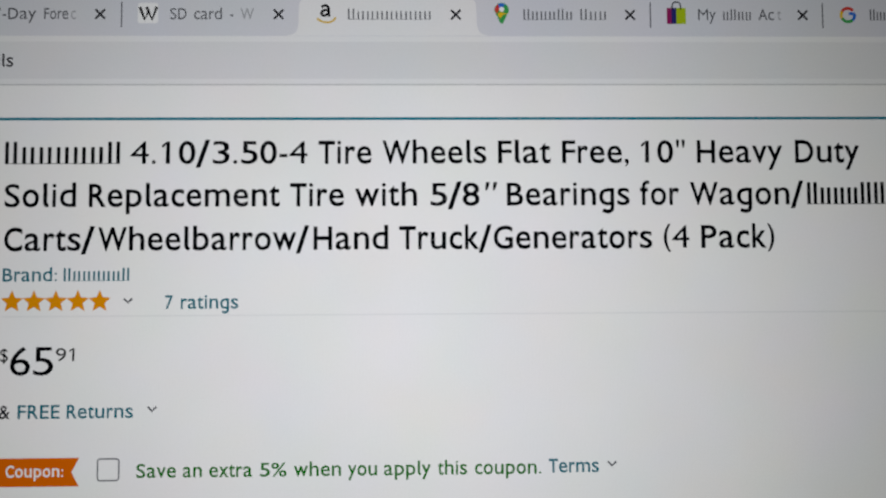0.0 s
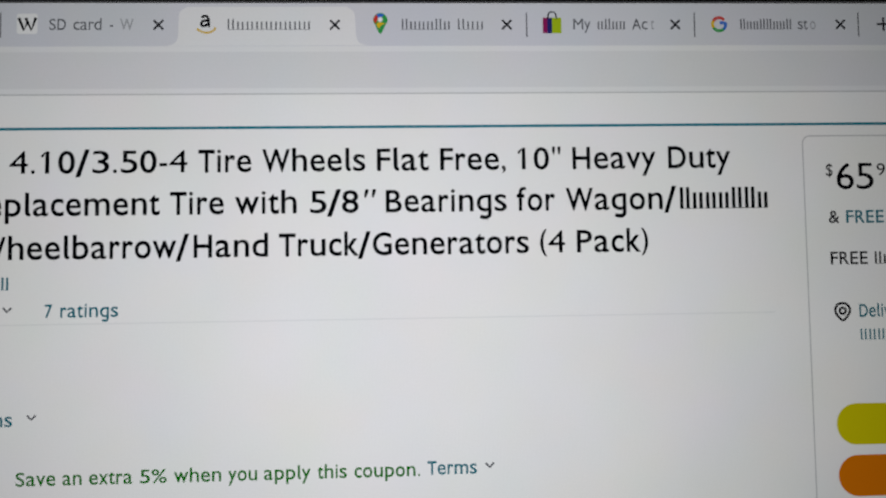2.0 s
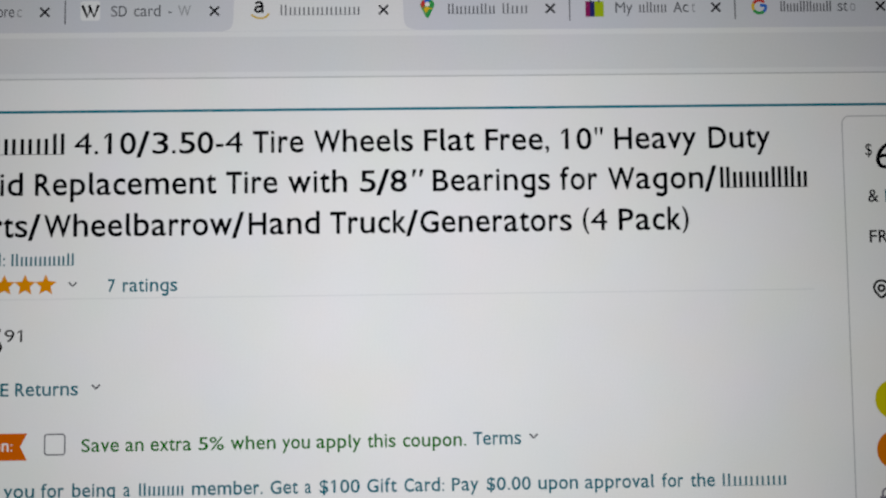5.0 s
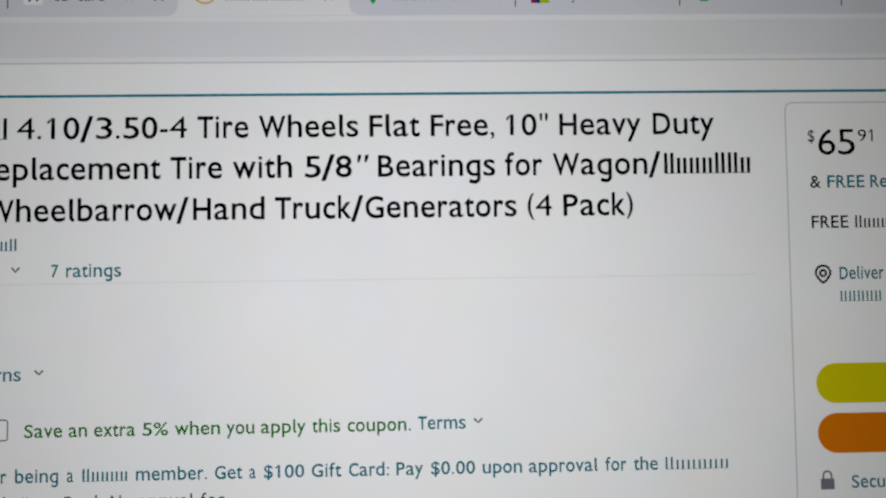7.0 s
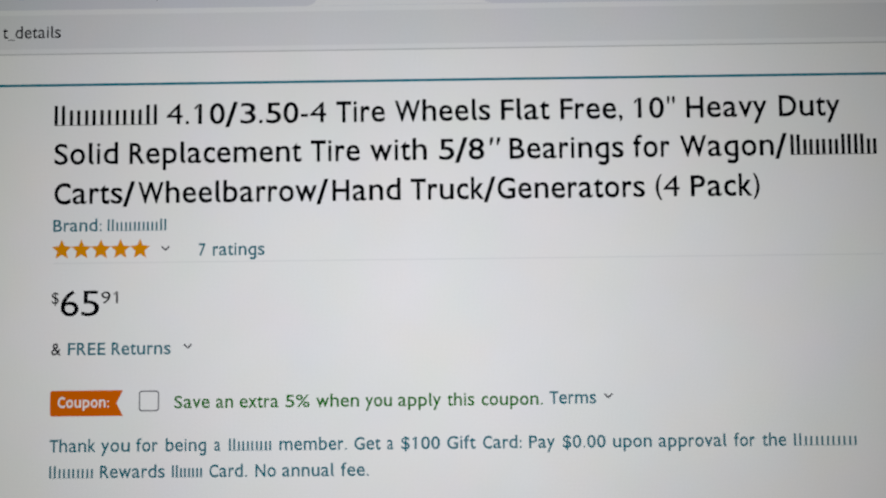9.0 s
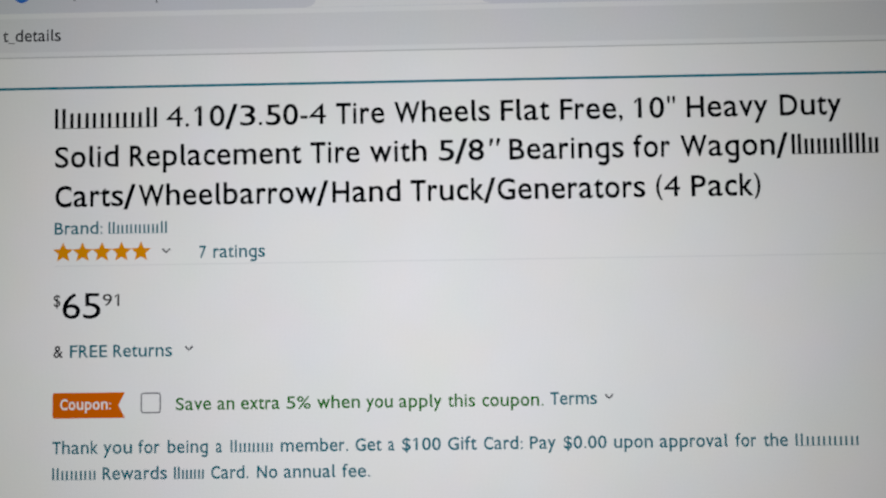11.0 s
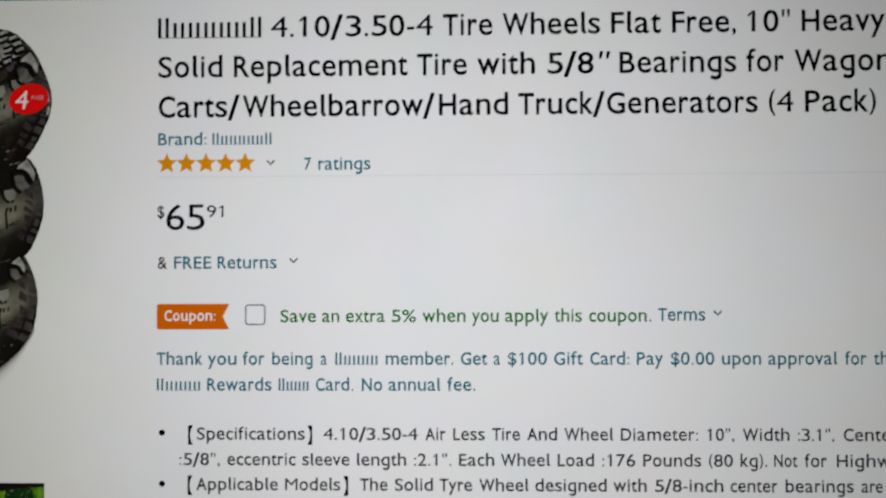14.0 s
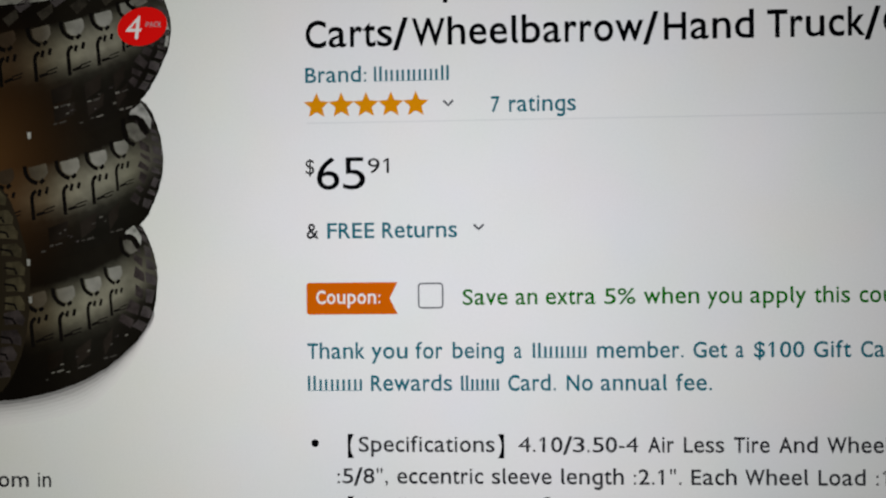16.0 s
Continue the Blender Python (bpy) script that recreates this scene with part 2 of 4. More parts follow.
def glyph(letter, stem):
    """A letter with its ink in a box of the table's width, its strokes about stem wide."""
    key = (letter, stem)
    if key in GLYPHS:
        return GLYPHS[key]
    advance, before, after = WIDTHS[letter]
    if letter not in "il1.,:-/'\"_":  # wide letters set close
        before, after = 0.76 * before, 0.76 * after
    wide = advance - before - after
    if letter == "1":
        a, b = before + wide - stem, before + wide
        pts = [(a, 0), (b, 0), (b, 1), (a + 0.02, 1), (a, 0.845), (before, 0.80), (before + 0.07, 0.70), (a, 0.86)]
        tris = [(0, 1, 2), (0, 2, 3), (3, 5, 6), (3, 6, 7)]
    elif letter == "l":  # a stem that bends into a short foot
        a, b, e = before, before + stem, before + wide
        pts = [(a, 1.06), (a, 0.20), (a + 0.03, 0.07), (a + 0.12, -0.01), (e - 0.02, -0.015), (e, 0.105), (b + 0.05, 0.115), (b + 0.01, 0.15), (b, 0.22), (b, 1.06)]
        tris = [(0, 1, 8), (0, 8, 9), (1, 2, 7), (1, 7, 8), (2, 3, 6), (2, 6, 7), (3, 4, 5), (3, 5, 6)]
    else:
        source = "q" if letter == "g" else letter
        plain = outline_of(source, 0.0)[0]
        span = max(p[0] for p in plain) - min(p[0] for p in plain)
        scale = (wide / span + (1.67 if letter.islower() else 1.466)) / 2
        offset = 0.014 if letter in "()/" else 0.0 if letter in ".:,-_'\"" else (stem / scale - (0.089 if letter.islower() else 0.095)) / 2
        pts, tris = outline_of(source, max(-0.02, min(0.0 if letter in "M4" else 0.018 if letter in "NWVAKk" else 0.03, offset)))
        lo, hi = min(p[0] for p in pts), max(p[0] for p in pts)
        low, high = min(p[1] for p in pts), max(p[1] for p in pts)
        pts = [(before + (x - lo) / (hi - lo) * wide, raised(letter, y, low, high)) for x, y in pts]
        if letter == "g":
            pts = [(x, max(y, -0.16)) for x, y in pts]
            r = before + wide - stem / 2
            hook = smooth([(r, -0.10), (r - 0.01, -0.19), (r - 0.12, -0.285), (r - 0.27, -0.29), (r - 0.44, -0.235)], 3)
            for k_, (x, y) in enumerate(hook):
                d = (Vector(hook[min(k_ + 1, len(hook) - 1)]) - Vector(hook[max(k_ - 1, 0)])).normalized() * stem / 2
                pts += [(x + d.y, y - d.x), (x - d.y, y + d.x)]
                if k_:
                    e = len(pts)
                    tris = tris + [(e - 4, e - 3, e - 1), (e - 4, e - 1, e - 2)]
    GLYPHS[key] = (pts, tris, advance)
    return GLYPHS[key]


def words(name, v, cap, ink, parent, *items, layer=3, stem=0.178, label="", slant=0.0):
    """A line of writing, word by word, each with its left and right end. A word in angle marks is a name, drawn as plain upright bars."""
    trim = 0.5 if cap < 12 else 0.05
    for text, u0, u1 in items:
        u0, u1 = u0 + trim, u1 - trim
        bm = bmesh.new()
        if text.startswith("<"):
            letters = text[1:-1]
            pitch = (u1 - u0 + 0.2 * cap) / len(letters)
            comb, wide, spine = [(u0, v)], 0.9 * stem * cap, v + 0.03 * cap
            for i, tall in enumerate(letters):
                high = v + (cap if tall == "l" else cap * 0.76)
                for f in (0, 0.48):
                    a = u0 + pitch * (i + f)
                    comb += [(a, spine), (a, high), (a + wide, high), (a + wide, spine)]
            comb.append((comb[-1][0], v))
            fill(bm, comb[::-1], layer)
            part("name_bar", bm, INK[ink], parent)
            continue
        pen, pts, tris = 0.0, [], []
        for letter in text:
            p, t, advance = glyph(letter, stem)
            tris += [tuple(i + len(pts) for i in tri) for tri in t]
            pts += [(x + pen, y) for x, y in p]
            pen += advance
        lo, hi = min(p[0] for p in pts), max(p[0] for p in pts)
        made = [bm.verts.new(at(u0 + (x - lo) / (hi - lo) * (u1 - u0) + slant * y * cap, v + y * cap, layer)) for x, y in pts]
        for t in tris:
            f = bm.faces.new([made[i] for i in t])
            f.normal_update()
            if f.normal.y > 0:
                f.normal_flip()
        part(name, bm, INK[ink], parent, label)


def chevron(u, v, parent, w=3.1, h=1.6):
    return lines("drop_down_arrow", [[(u - w, v + h + 0.4), (u, v - h + 0.4), (u + w, v + h + 0.4)]], 1.6, "grey", 3, parent)


# ---- the room ----
X0, X1, Y0, Y1, HIGH = -1.9, 1.9, -3.7, 0.55, 2.45
tagged(box("floor", X0, X1, Y0, Y1, -0.1, 0, boards), "plain dull brown floor of a dim room", "floor", kind="structure")
tagged(box("ceiling", X0, X1, Y0, Y1, HIGH, HIGH + 0.1, plaster), "plain painted ceiling of a dim room", "ceiling", kind="structure")
for name, a in (("wall_north", (X0, X1, Y1, Y1 + 0.1)), ("wall_south", (X0, X1, Y0 - 0.1, Y0)),
                ("wall_west", (X0 - 0.1, X0, Y0 - 0.1, Y1 + 0.1)), ("wall_east", (X1, X1 + 0.1, Y0 - 0.1, Y1 + 0.1))):
    tagged(box(name, *a, -0.1, HIGH + 0.1, plaster), "plain painted wall of a dim room", "wall", kind="structure")


def dome(name, x, y, z, r, deep, material, parent, rings=6, n=32):
    bm = bmesh.new()
    loops = []
    for i in range(rings + 1):
        a = math.pi / 2 * i / rings
        loops.append([bm.verts.new((x + r * math.cos(a) * math.cos(2 * math.pi * q / n), y + r * math.cos(a) * math.sin(2 * math.pi * q / n), z - deep * math.sin(a))) for q in range(n)] if i < rings else [bm.verts.new((x, y, z - deep))])
    for a, c in zip(loops, loops[1:]):
        for q in range(n):
            bm.faces.new((a[q], a[(q + 1) % n], c[(q + 1) % n], c[q]) if len(c) > 1 else (a[q], a[(q + 1) % n], c[0]))
    bmesh.ops.recalc_face_normals(bm, faces=bm.faces)
    for f in bm.faces:
        f.smooth = True
    return part(name, bm, material, parent)


glow, _, _, p_ = nodes_of("lamp_glass")
p_.inputs["Emission Color"].default_value, p_.inputs["Emission Strength"].default_value = (1.0, 0.95, 0.80, 1), 9.0
ceiling_light = new("ceiling_light")
ceiling_light.location = (-0.345, -2.95, HIGH)
tagged(ceiling_light, "dim round ceiling light that glints on the bezel", "lamp")
dome("shade", -0.345, -2.95, HIGH - 0.02, 0.27, 0.12, glow, ceiling_light)
bm_ = bmesh.new()
bmesh.ops.create_cone(bm_, cap_ends=True, segments=32, radius1=0.285, radius2=0.285, depth=0.02, matrix=Matrix.Translation((-0.345, -2.95, HIGH - 0.01)))
part("rim", bm_, plaster, ceiling_light)

desk = tagged(new("desk"), "plain brown laminate desk that carries the monitor", "desk")
box("desktop", -0.75, 0.75, -0.32, 0.42, 0.722, 0.75, desk_wood, desk, bevel=0.003)
for x in (-0.70, 0.66):
    for y in (-0.28, 0.34):
        box("leg", x, x + 0.04, y, y + 0.04, 0, 0.722, desk_wood, desk, bevel=0.002)

# ---- the monitor ----
monitor = new("computer_monitor")
monitor.location = (0, 0.07, 0.75)
tagged(monitor, "black widescreen computer monitor showing a shopping web page", "monitor")
x0, x1 = at(LEFT, 0).x, at(RIGHT, 0).x
z0, z1 = at(0, BOTTOM).z, at(0, TOP).z


def bezel_frame():
    """A mitred frame whose inner lip slopes down to the panel."""
    bm = bmesh.new()
    rings = []
    for grow, y in ((0.0, 0.0004), (0.0001, -0.0009), (0.0003, -0.0012), (0.0150, -0.0012), (0.0162, -0.0008), (0.0168, 0.0004), (0.0168, 0.022), (0.0, 0.022)):
        rings.append([bm.verts.new((x, y, z)) for x, z in ((x0 - grow, z0 - grow), (x1 + grow, z0 - grow), (x1 + grow, z1 + grow), (x0 - grow, z1 + grow))])
    for a, b in zip(rings, rings[1:] + rings[:1]):
        for i in range(4):
            j = (i + 1) % 4
            bm.faces.new((a[i], a[j], b[j], b[i]))
    bmesh.ops.recalc_face_normals(bm, faces=bm.faces)
    return bm


part("bezel", bezel_frame(), case, monitor, "glossy black plastic bezel")
box("rear_cover", x0 - 0.010, x1 + 0.010, 0.0221, 0.048, z0 - 0.010, z1 + 0.010, back, monitor, bevel=0.008)
box("stand_neck", -0.035, 0.035, 0.049, 0.078, 0.765, 1.02, back, monitor, bevel=0.004)
box("stand_base", -0.13, 0.13, -0.04, 0.15, 0.75, 0.7645, case, monitor, bevel=0.005)
screen = box("screen", x0, x1, 0.0, 0.006, z0, z1, INK["page"], monitor, "bright white web page on a matt display")

# ---- browser bar ----
shape("tab_strip", [[(LEFT, TOP - 0.2), (LEFT, 325.6), (RIGHT, 325.6), (RIGHT, TOP - 0.2)]], "strip", 1, screen, "light grey strip of browser tabs")
ACTIVE = [(130.0, 325.8)] + smooth([(130.0, 325.9), (136.0, 327.9), (138.6, 333.9), (139.0, 345.0), (140.1, 352.5), (145.4, 356.5)], 4) \
    + smooth([(268.2, 356.8), (273.8, 352.8), (275.0, 345.2), (275.5, 334.2), (278.1, 328.2), (284.3, 326.2)], 4) + [(284.3, 326.1)]
shape("open_tab", [ACTIVE], "bar", 2, screen, "white open browser tab")
shape("toolbar", [[(LEFT, 287.6), (RIGHT, 287.6), (RIGHT, 325.6), (LEFT, 325.6)]], "bar", 0.6, screen, "pale browser toolbar")
shape("address_field", [rounded(-940, 292.6, 770, 321.2, 14.2)], "field", 1, screen, "light grey rounded address field")
shape("toolbar_rule", [[(LEFT, 287.5), (RIGHT, 287.5), (RIGHT, 288.6), (LEFT, 288.6)]], "edge", 1, screen)
words("address_word", 301.9, 9.4, "dark", screen, ("t_details", -125.2, -75.4))
for u in (4.7, 409.5, 543.9, 677.6):
    shape("tab_divider", [[(u - 0.5, 332.4), (u + 0.5, 332.4), (u + 0.5, 352.6), (u - 0.5, 351.5)]], "grey", 2, screen)
for u in (-11.4, 123.7, 259.2, 393.8, 528.3, 662.8):
    lines("tab_close_cross", [[(u - 3.7, 342.4 - 3.7), (u + 3.7, 342.4 + 3.7)], [(u - 3.7, 342.4 + 3.7), (u + 3.7, 342.4 - 3.7)]], 1.7, "dark", 3, screen)
lines("new_tab_plus", [[(692.7, 342.6), (703.7, 342.6)], [(698.2, 337.1), (698.2, 348.1)]], 1.8, "dark", 3, screen)
TAB = dict(stem=0.150)
words("tab_word", 338.5, 8.5, "grey", screen, ("7-Day", -92.5, -59.1), ("Fore", -54.1, -35.0), **TAB)
words("tab_word", 338.5, 8.5, "faint", screen, ("c", -34.0, -29.1), **TAB)
words("tab_word", 338.5, 8.5, "grey", screen, ("SD", 40.8, 54.3), ("card", 59.0, 81.1), ("-", 86.4, 89.9), **TAB)
words("tab_word", 338.5, 8.5, "faint", screen, ("W", 94.2, 105.4), **TAB)
words("tab_word", 338.5, 8.5, "grey", screen, ("<lxxxxx.xx>", 176.1, 241.2), **TAB)
words("tab_word", 338.5, 8.5, "grey", screen, ("<lxxxlx>", 310.8, 349.8), ("<lxx>", 354.8, 376.4), **TAB)
words("tab_word", 338.5, 8.5, "grey", screen, ("My", 446.1, 460.9), ("<xlxx>", 465.6, 488.4), ("Ac", 493.1, 506.4), **TAB)
words("tab_word", 338.5, 8.5, "faint", screen, ("t", 507.9, 511.9), **TAB)
words("tab_word", 338.5, 8.5, "grey", screen, ("<lxxllxxl>", 580.5, 622.8), ("st", 627.3, 636.3), **TAB)
words("tab_word", 338.5, 8.5, "faint", screen, ("o", 637.3, 642.9), **TAB)
# small site icons
shape("site_icon", [oval(-109.2, 342.0, 7.2)], "blue", 2, screen, "round blue weather site icon")
lines("site_icon_mark", [smooth([(-115.9, 345.4), (-110.8, 341.9), (-106.8, 342.9), (-102.8, 346.5)], 4)], 2.2, "page", 3, screen)
lines("site_icon_mark", [smooth([(-114.9, 340.4), (-110.3, 337.9), (-105.8, 339.4), (-102.8, 343.5)], 4)], 1.6, "sky", 3, screen)
shape("site_icon", [rounded(16.9, 335.4, 32.4, 351.2, 2)], "page", 2, screen, "white square icon with a black zigzag")
lines("site_icon_mark", [[(18.4, 347.9), (22.3, 338.3), (25.2, 345.4)], [(23.6, 347.9), (27.8, 338.3), (31.2, 348.0)]], 2.3, "black", 3, screen)
lines("site_icon_mark", [smooth([(156.4, 348.2), (159.6, 349.4), (161.8, 347.2), (162.0, 342.0), (163.0, 341.2)], 4), smooth([(161.6, 345.8), (157.4, 345.2), (156.4, 342.6), (158.6, 341.4), (161.6, 343.2)], 4)], 2.0, "black", 3, screen, "black curl of the open tab's icon")
lines("site_icon", [smooth([(153.0, 339.2), (157.4, 336.6), (162.6, 336.4), (166.4, 338.6), (166.8, 340.4)], 4)], 1.6, "honey", 3, screen, "pale orange smile-shaped stroke")
PIN = smooth([(294.5, 335.1), (290.7, 341.7), (288.8, 346.3), (291.2, 350.7), (294.4, 351.7), (297.8, 350.7), (300.2, 346.3), (298.3, 341.7)], 4, True)
shape("site_icon", [PIN], "leaf", 2, screen, "map pin icon in green, blue, red and yellow")
shape("site_icon_mark", [[(289.0, 346.8), (291.4, 350.6), (294.4, 351.5), (297.7, 350.5), (294.5, 347.3)]], "blue", 3, screen)
shape("site_icon_mark", [[(289.4, 347.7), (291.6, 350.7), (292.9, 346.7), (290.7, 343.1), (289.0, 346.1)]], "rust", 4, screen)
shape("site_icon_mark", [[(291.3, 342.5), (293.3, 344.7), (299.1, 342.9), (295.7, 342.5), (293.3, 339.3)]], "sun", 4, screen)
shape("site_icon_mark", [oval(294.5, 346.5, 1.9)], "page", 5, screen)
for u0, u1, ink in ((422.3, 425.9, "plum"), (425.9, 429.7, "navy"), (429.7, 433.5, "lime"), (433.5, 437.1, "lime")):
    shape("site_icon", [[(u0, 335.4), (u1, 335.4), (u1, 348.0), (u0, 348.0)]], ink, 2, screen, "stripe of a coloured shopping bag icon")
lines("site_icon_mark", [smooth([(426.4, 346.6), (427.0, 351.2), (429.8, 352.6), (432.6, 351.2), (433.2, 346.6)], 4)], 1.1, "dark", 3, screen)
for a, b, ink in ((40, 150, "rust"), (150, 210, "sun"), (210, 310, "leaf"), (310, 368, "blue")):
    ring = [(563.8 + 5.3 * math.cos(radians(a + (b - a) * i / 8)), 342.6 + 5.3 * math.sin(radians(a + (b - a) * i / 8))) for i in range(9)]
    lines("site_icon", [ring + ([(564.4, 343.8)] if ink == "blue" else [])], 2.4, ink, 3, screen, "arc of a four-coloured ring icon")

# ---- product text ----
shape("page_rule", [[(LEFT, 260.8), (RIGHT, 260.8), (RIGHT, 262.9), (LEFT, 262.9)]], "teal", 1, screen, "thin teal line across the page")
TITLE = dict(stem=0.181)
words("title_word", 227.6, 16.9, "black", screen, ("<lxxxxxl>", -80.4, 5.8), ("4.10/", 13.0, 72.8), ("3.50-4", 74.6, 146.1), ("Tire", 154.3, 194.6), ("Wheels", 202.7, 281.9),
      ("Flat", 290.6, 330.9), ("Free,", 339.6, 390.8), ('10"', 400.0, 434.0), ("Heavy", 443.2, 509.4), ("Duty", 519.1, 569.1), **TITLE)
words("title_word", 195.3, 16.9, "black", screen, ("Solid", -80.1, -26.9), ("Replacement", -17.5, 125.4), ("Tire", 133.0, 173.7), ("with", 181.9, 229.0), ("5/8", 239.0, 276.4),
      ("Bearings", 297.1, 391.0), ("for", 398.8, 429.0), ("Wagon/", 437.2, 524.9), ("<lxxxllx>", 527.5, 597.0), **TITLE)
words("title_word", 195.3, 16.9, "black", screen, ("''", 277.8, 286.4), slant=0.2, **TITLE)
words("title_word", 162.4, 16.9, "black", screen, ("Carts/", -79.7, -12.4), ("Wheelbarrow/", -10.2, 147.6), ("Hand", 150.8, 207.1), ("Truck/", 215.2, 285.4), ("Generators", 286.7, 407.7),
      ("(4", 416.3, 436.0), ("Pack)", 445.1, 501.4), **TITLE)
words("brand_word", 139.6, 9.6, "link", screen, ("Brand:", -80.6, -39.6), ("<lxxxxxl>", -35.6, 14.3))


def star(u, v, r):
    return [(u + (r if i % 2 == 0 else 0.46 * r) * math.sin(math.pi * i / 5), v + (r if i % 2 == 0 else 0.46 * r) * math.cos(math.pi * i / 5)) for i in range(10)]


for i in range(5):
    shape("rating_star", [star(-72.9 + 16.2 * i, 124.3, 8.7)], "star", 3, screen, "small orange rating star")
chevron(12.9, 124.4, screen)
words("rating_word", 118.5, 9.8, "link", screen, ("7", 40.0, 46.7), ("ratings", 51.6, 95.3))
shape("rule", [[(-80, 112.8), (600.5, 112.8), (600.5, 113.8), (-80, 113.8)]], "rule", 1, screen)
words("price_word", 69.9, 20.8, "black", screen, ("65", -73.3, -41.4), stem=0.150)
words("price_word", 80.1, 9.6, "black", screen, ("$", -81.1, -74.4), ("91", -40.3, -25.5), stem=0.150)
words("returns_word", 38.1, 9.8, "dark", screen, ("&", -81.0, -72.0))
words("returns_word", 38.1, 9.8, "link", screen, ("FREE", -67.3, -35.5), ("Returns", -31.3, 18.3))
chevron(31.7, 44.1, screen)
shape("coupon_badge", [[(-81.0, -9.8), (-80.4, -11.2), (-79.2, -11.6), (-21.2, -11.6), (-26.6, -1.2), (-21.2, 9.2), (-79.2, 9.2), (-80.4, 8.8), (-81.0, 7.4)]], "coupon", 2, screen, "orange coupon flag with a notched end")
words("coupon_word", -4.5, 8.3, "page", screen, ("Coupon:", -75.1, -32.1), stem=0.185)
TICK = bmesh.new()
stroke(TICK, [(a, b) for a, b in rounded(-7.6, -7.6, 8.0, 8.2, 2.2)] + [(8.0, 6.0), (8.0, 5.0)], 1.1, 3)
part("tick_box", TICK, INK["tick"], screen, "empty square tick box")
words("coupon_word", -5.8, 9.8, "green", screen, ("Save", 20.4, 50.4), ("an", 54.5, 69.5), ("extra", 73.9, 106.6), ("5%", 111.2, 132.0), ("when", 136.2, 172.2), ("you", 176.3, 198.9),
      ("apply", 203.0, 238.9), ("this", 243.0, 266.0), ("coupon.", 270.8, 321.3))
words("coupon_word", -5.1, 9.8, "link", screen, ("Terms", 326.0, 364.6))
chevron(374.0, 0.6, screen)
words("offer_word", -40.4, 9.8, "link", screen, ("Thank", -81.4, -42.6), ("you", -39.4, -14.7), ("for", -10.5, 8.1), ("being", 13.6, 47.6), ("a", 53.2, 59.2), ("<lxxxx>", 65.2, 100.8),
      ("member.", 106.3, 162.1), ("Get", 167.2, 189.5), ("a", 193.8, 199.8), ("$100", 205.3, 237.6), ("Gift", 242.4, 266.5), ("Card:", 271.5, 303.7), ("Pay", 308.7, 330.5),
      ("$0.00", 336.0, 371.5), ("upon", 376.5, 408.6), ("approval", 413.1, 468.7), ("for", 473.9, 491.6), ("the", 496.5, 516.7), ("<lxxxxx>", 521.9, 574.0))
words("offer_word", -61.4, 9.8, "link", screen, ("<lxxxx>", -81.3, -44.3), ("Rewards", -39.8, 14.1), ("<lxxx>", 18.8, 44.2), ("Card.", 49.3, 80.8), ("No", 86.8, 104.4),
      ("annual", 108.5, 151.5), ("fee.", 156.2, 179.7))
for v in (-95.7, -137.2):
    shape("bullet", [oval(-76.5, v, 2.5, n=16)], "black", 3, screen)
MARK = [(-51.4, 11.6), (-55.4, 11.6), (-55.4, -4.2), (-51.4, -4.2), (-53.2, -0.4), (-53.8, 3.7), (-53.2, 7.8)]
for v, mids in ((-101.2, (-53.0, 44.8)), (-142.1, (-53.4, 74.0))):
    for sign, mid in zip((1, -1), mids):
        shape("bracket", [[(mid + sign * (a + 53.4), v + b) for a, b in MARK]], "black", 3, screen)
words("detail_word", -101.2, 9.6, "dark", screen, ("Specifications", -48.3, 41.2), ("4.10/3.50-4", 55.4, 133.0), ("Air", 138.2, 155.6), ("Less", 160.8, 187.2), ("Tire", 192.3, 215.6),
      ("And", 220.3, 245.4), ("Wheel", 250.3, 290.3), ("Diameter:", 295.4, 357.9), ('10",', 364.2, 386.7), ("Width", 392.3, 430.4), (':3.1",', 435.9, 465.6), ("Center", 472.1, 515.7), ("Bearings", 520.8, 575.4))
words("detail_word", -121.9, 9.6, "dark", screen, (':5/8",', -62.6, -28.4), ("eccentric", -23.3, 33.6), ("sleeve", 38.1, 77.5), ("length", 82.7, 123.6), (':2.1".', 128.9, 160.2), ("Each", 165.4, 194.8),
      ("Wheel", 199.1, 239.6), ("Load", 244.8, 274.9), (":176", 280.4, 307.8), ("Pounds", 313.1, 360.3), ("(80", 365.4, 385.4), ("kg).", 390.4, 412.6), ("Not", 417.0, 436.3), ("for", 441.1, 459.6), ("Highway.", 466.4, 528.2))
words("detail_word", -142.1, 9.6, "dark", screen, ("Applicable", -48.7, 19.2), ("Models", 24.1, 70.1), ("The", 85.2, 108.4), ("Solid", 113.4, 145.2), ("Tyre", 149.6, 176.8), ("Wheel", 181.6, 222.3),
      ("designed", 226.6, 284.8), ("with", 289.1, 316.7), ("5/8-inch", 322.4, 377.7), ("center", 382.3, 420.4), ("bearings", 425.8, 480.4), ("are", 485.5, 503.2))
words("detail_word", -163.2, 9.6, "dark", screen, ("garden", -63.0, -18.5), ("utility", -12.9, 23.9), ("wagon", 28.8, 70.9), ("carts", 76.1, 107.3), ("/", 111.8, 118.0), ("<xxxxllx>", 122.3, 163.2),
      ("carts", 168.4, 199.1), ("/", 203.6, 209.9), ("trolleys", 214.2, 262.1), ("/", 266.8, 272.7), ("snow", 277.4, 310.2), ("blowers", 314.7, 365.4), ("/", 369.9, 375.8), ("lawn", 380.0, 411.6),
      ("mowers", 416.8, 464.2), ("/", 469.1, 475.1))
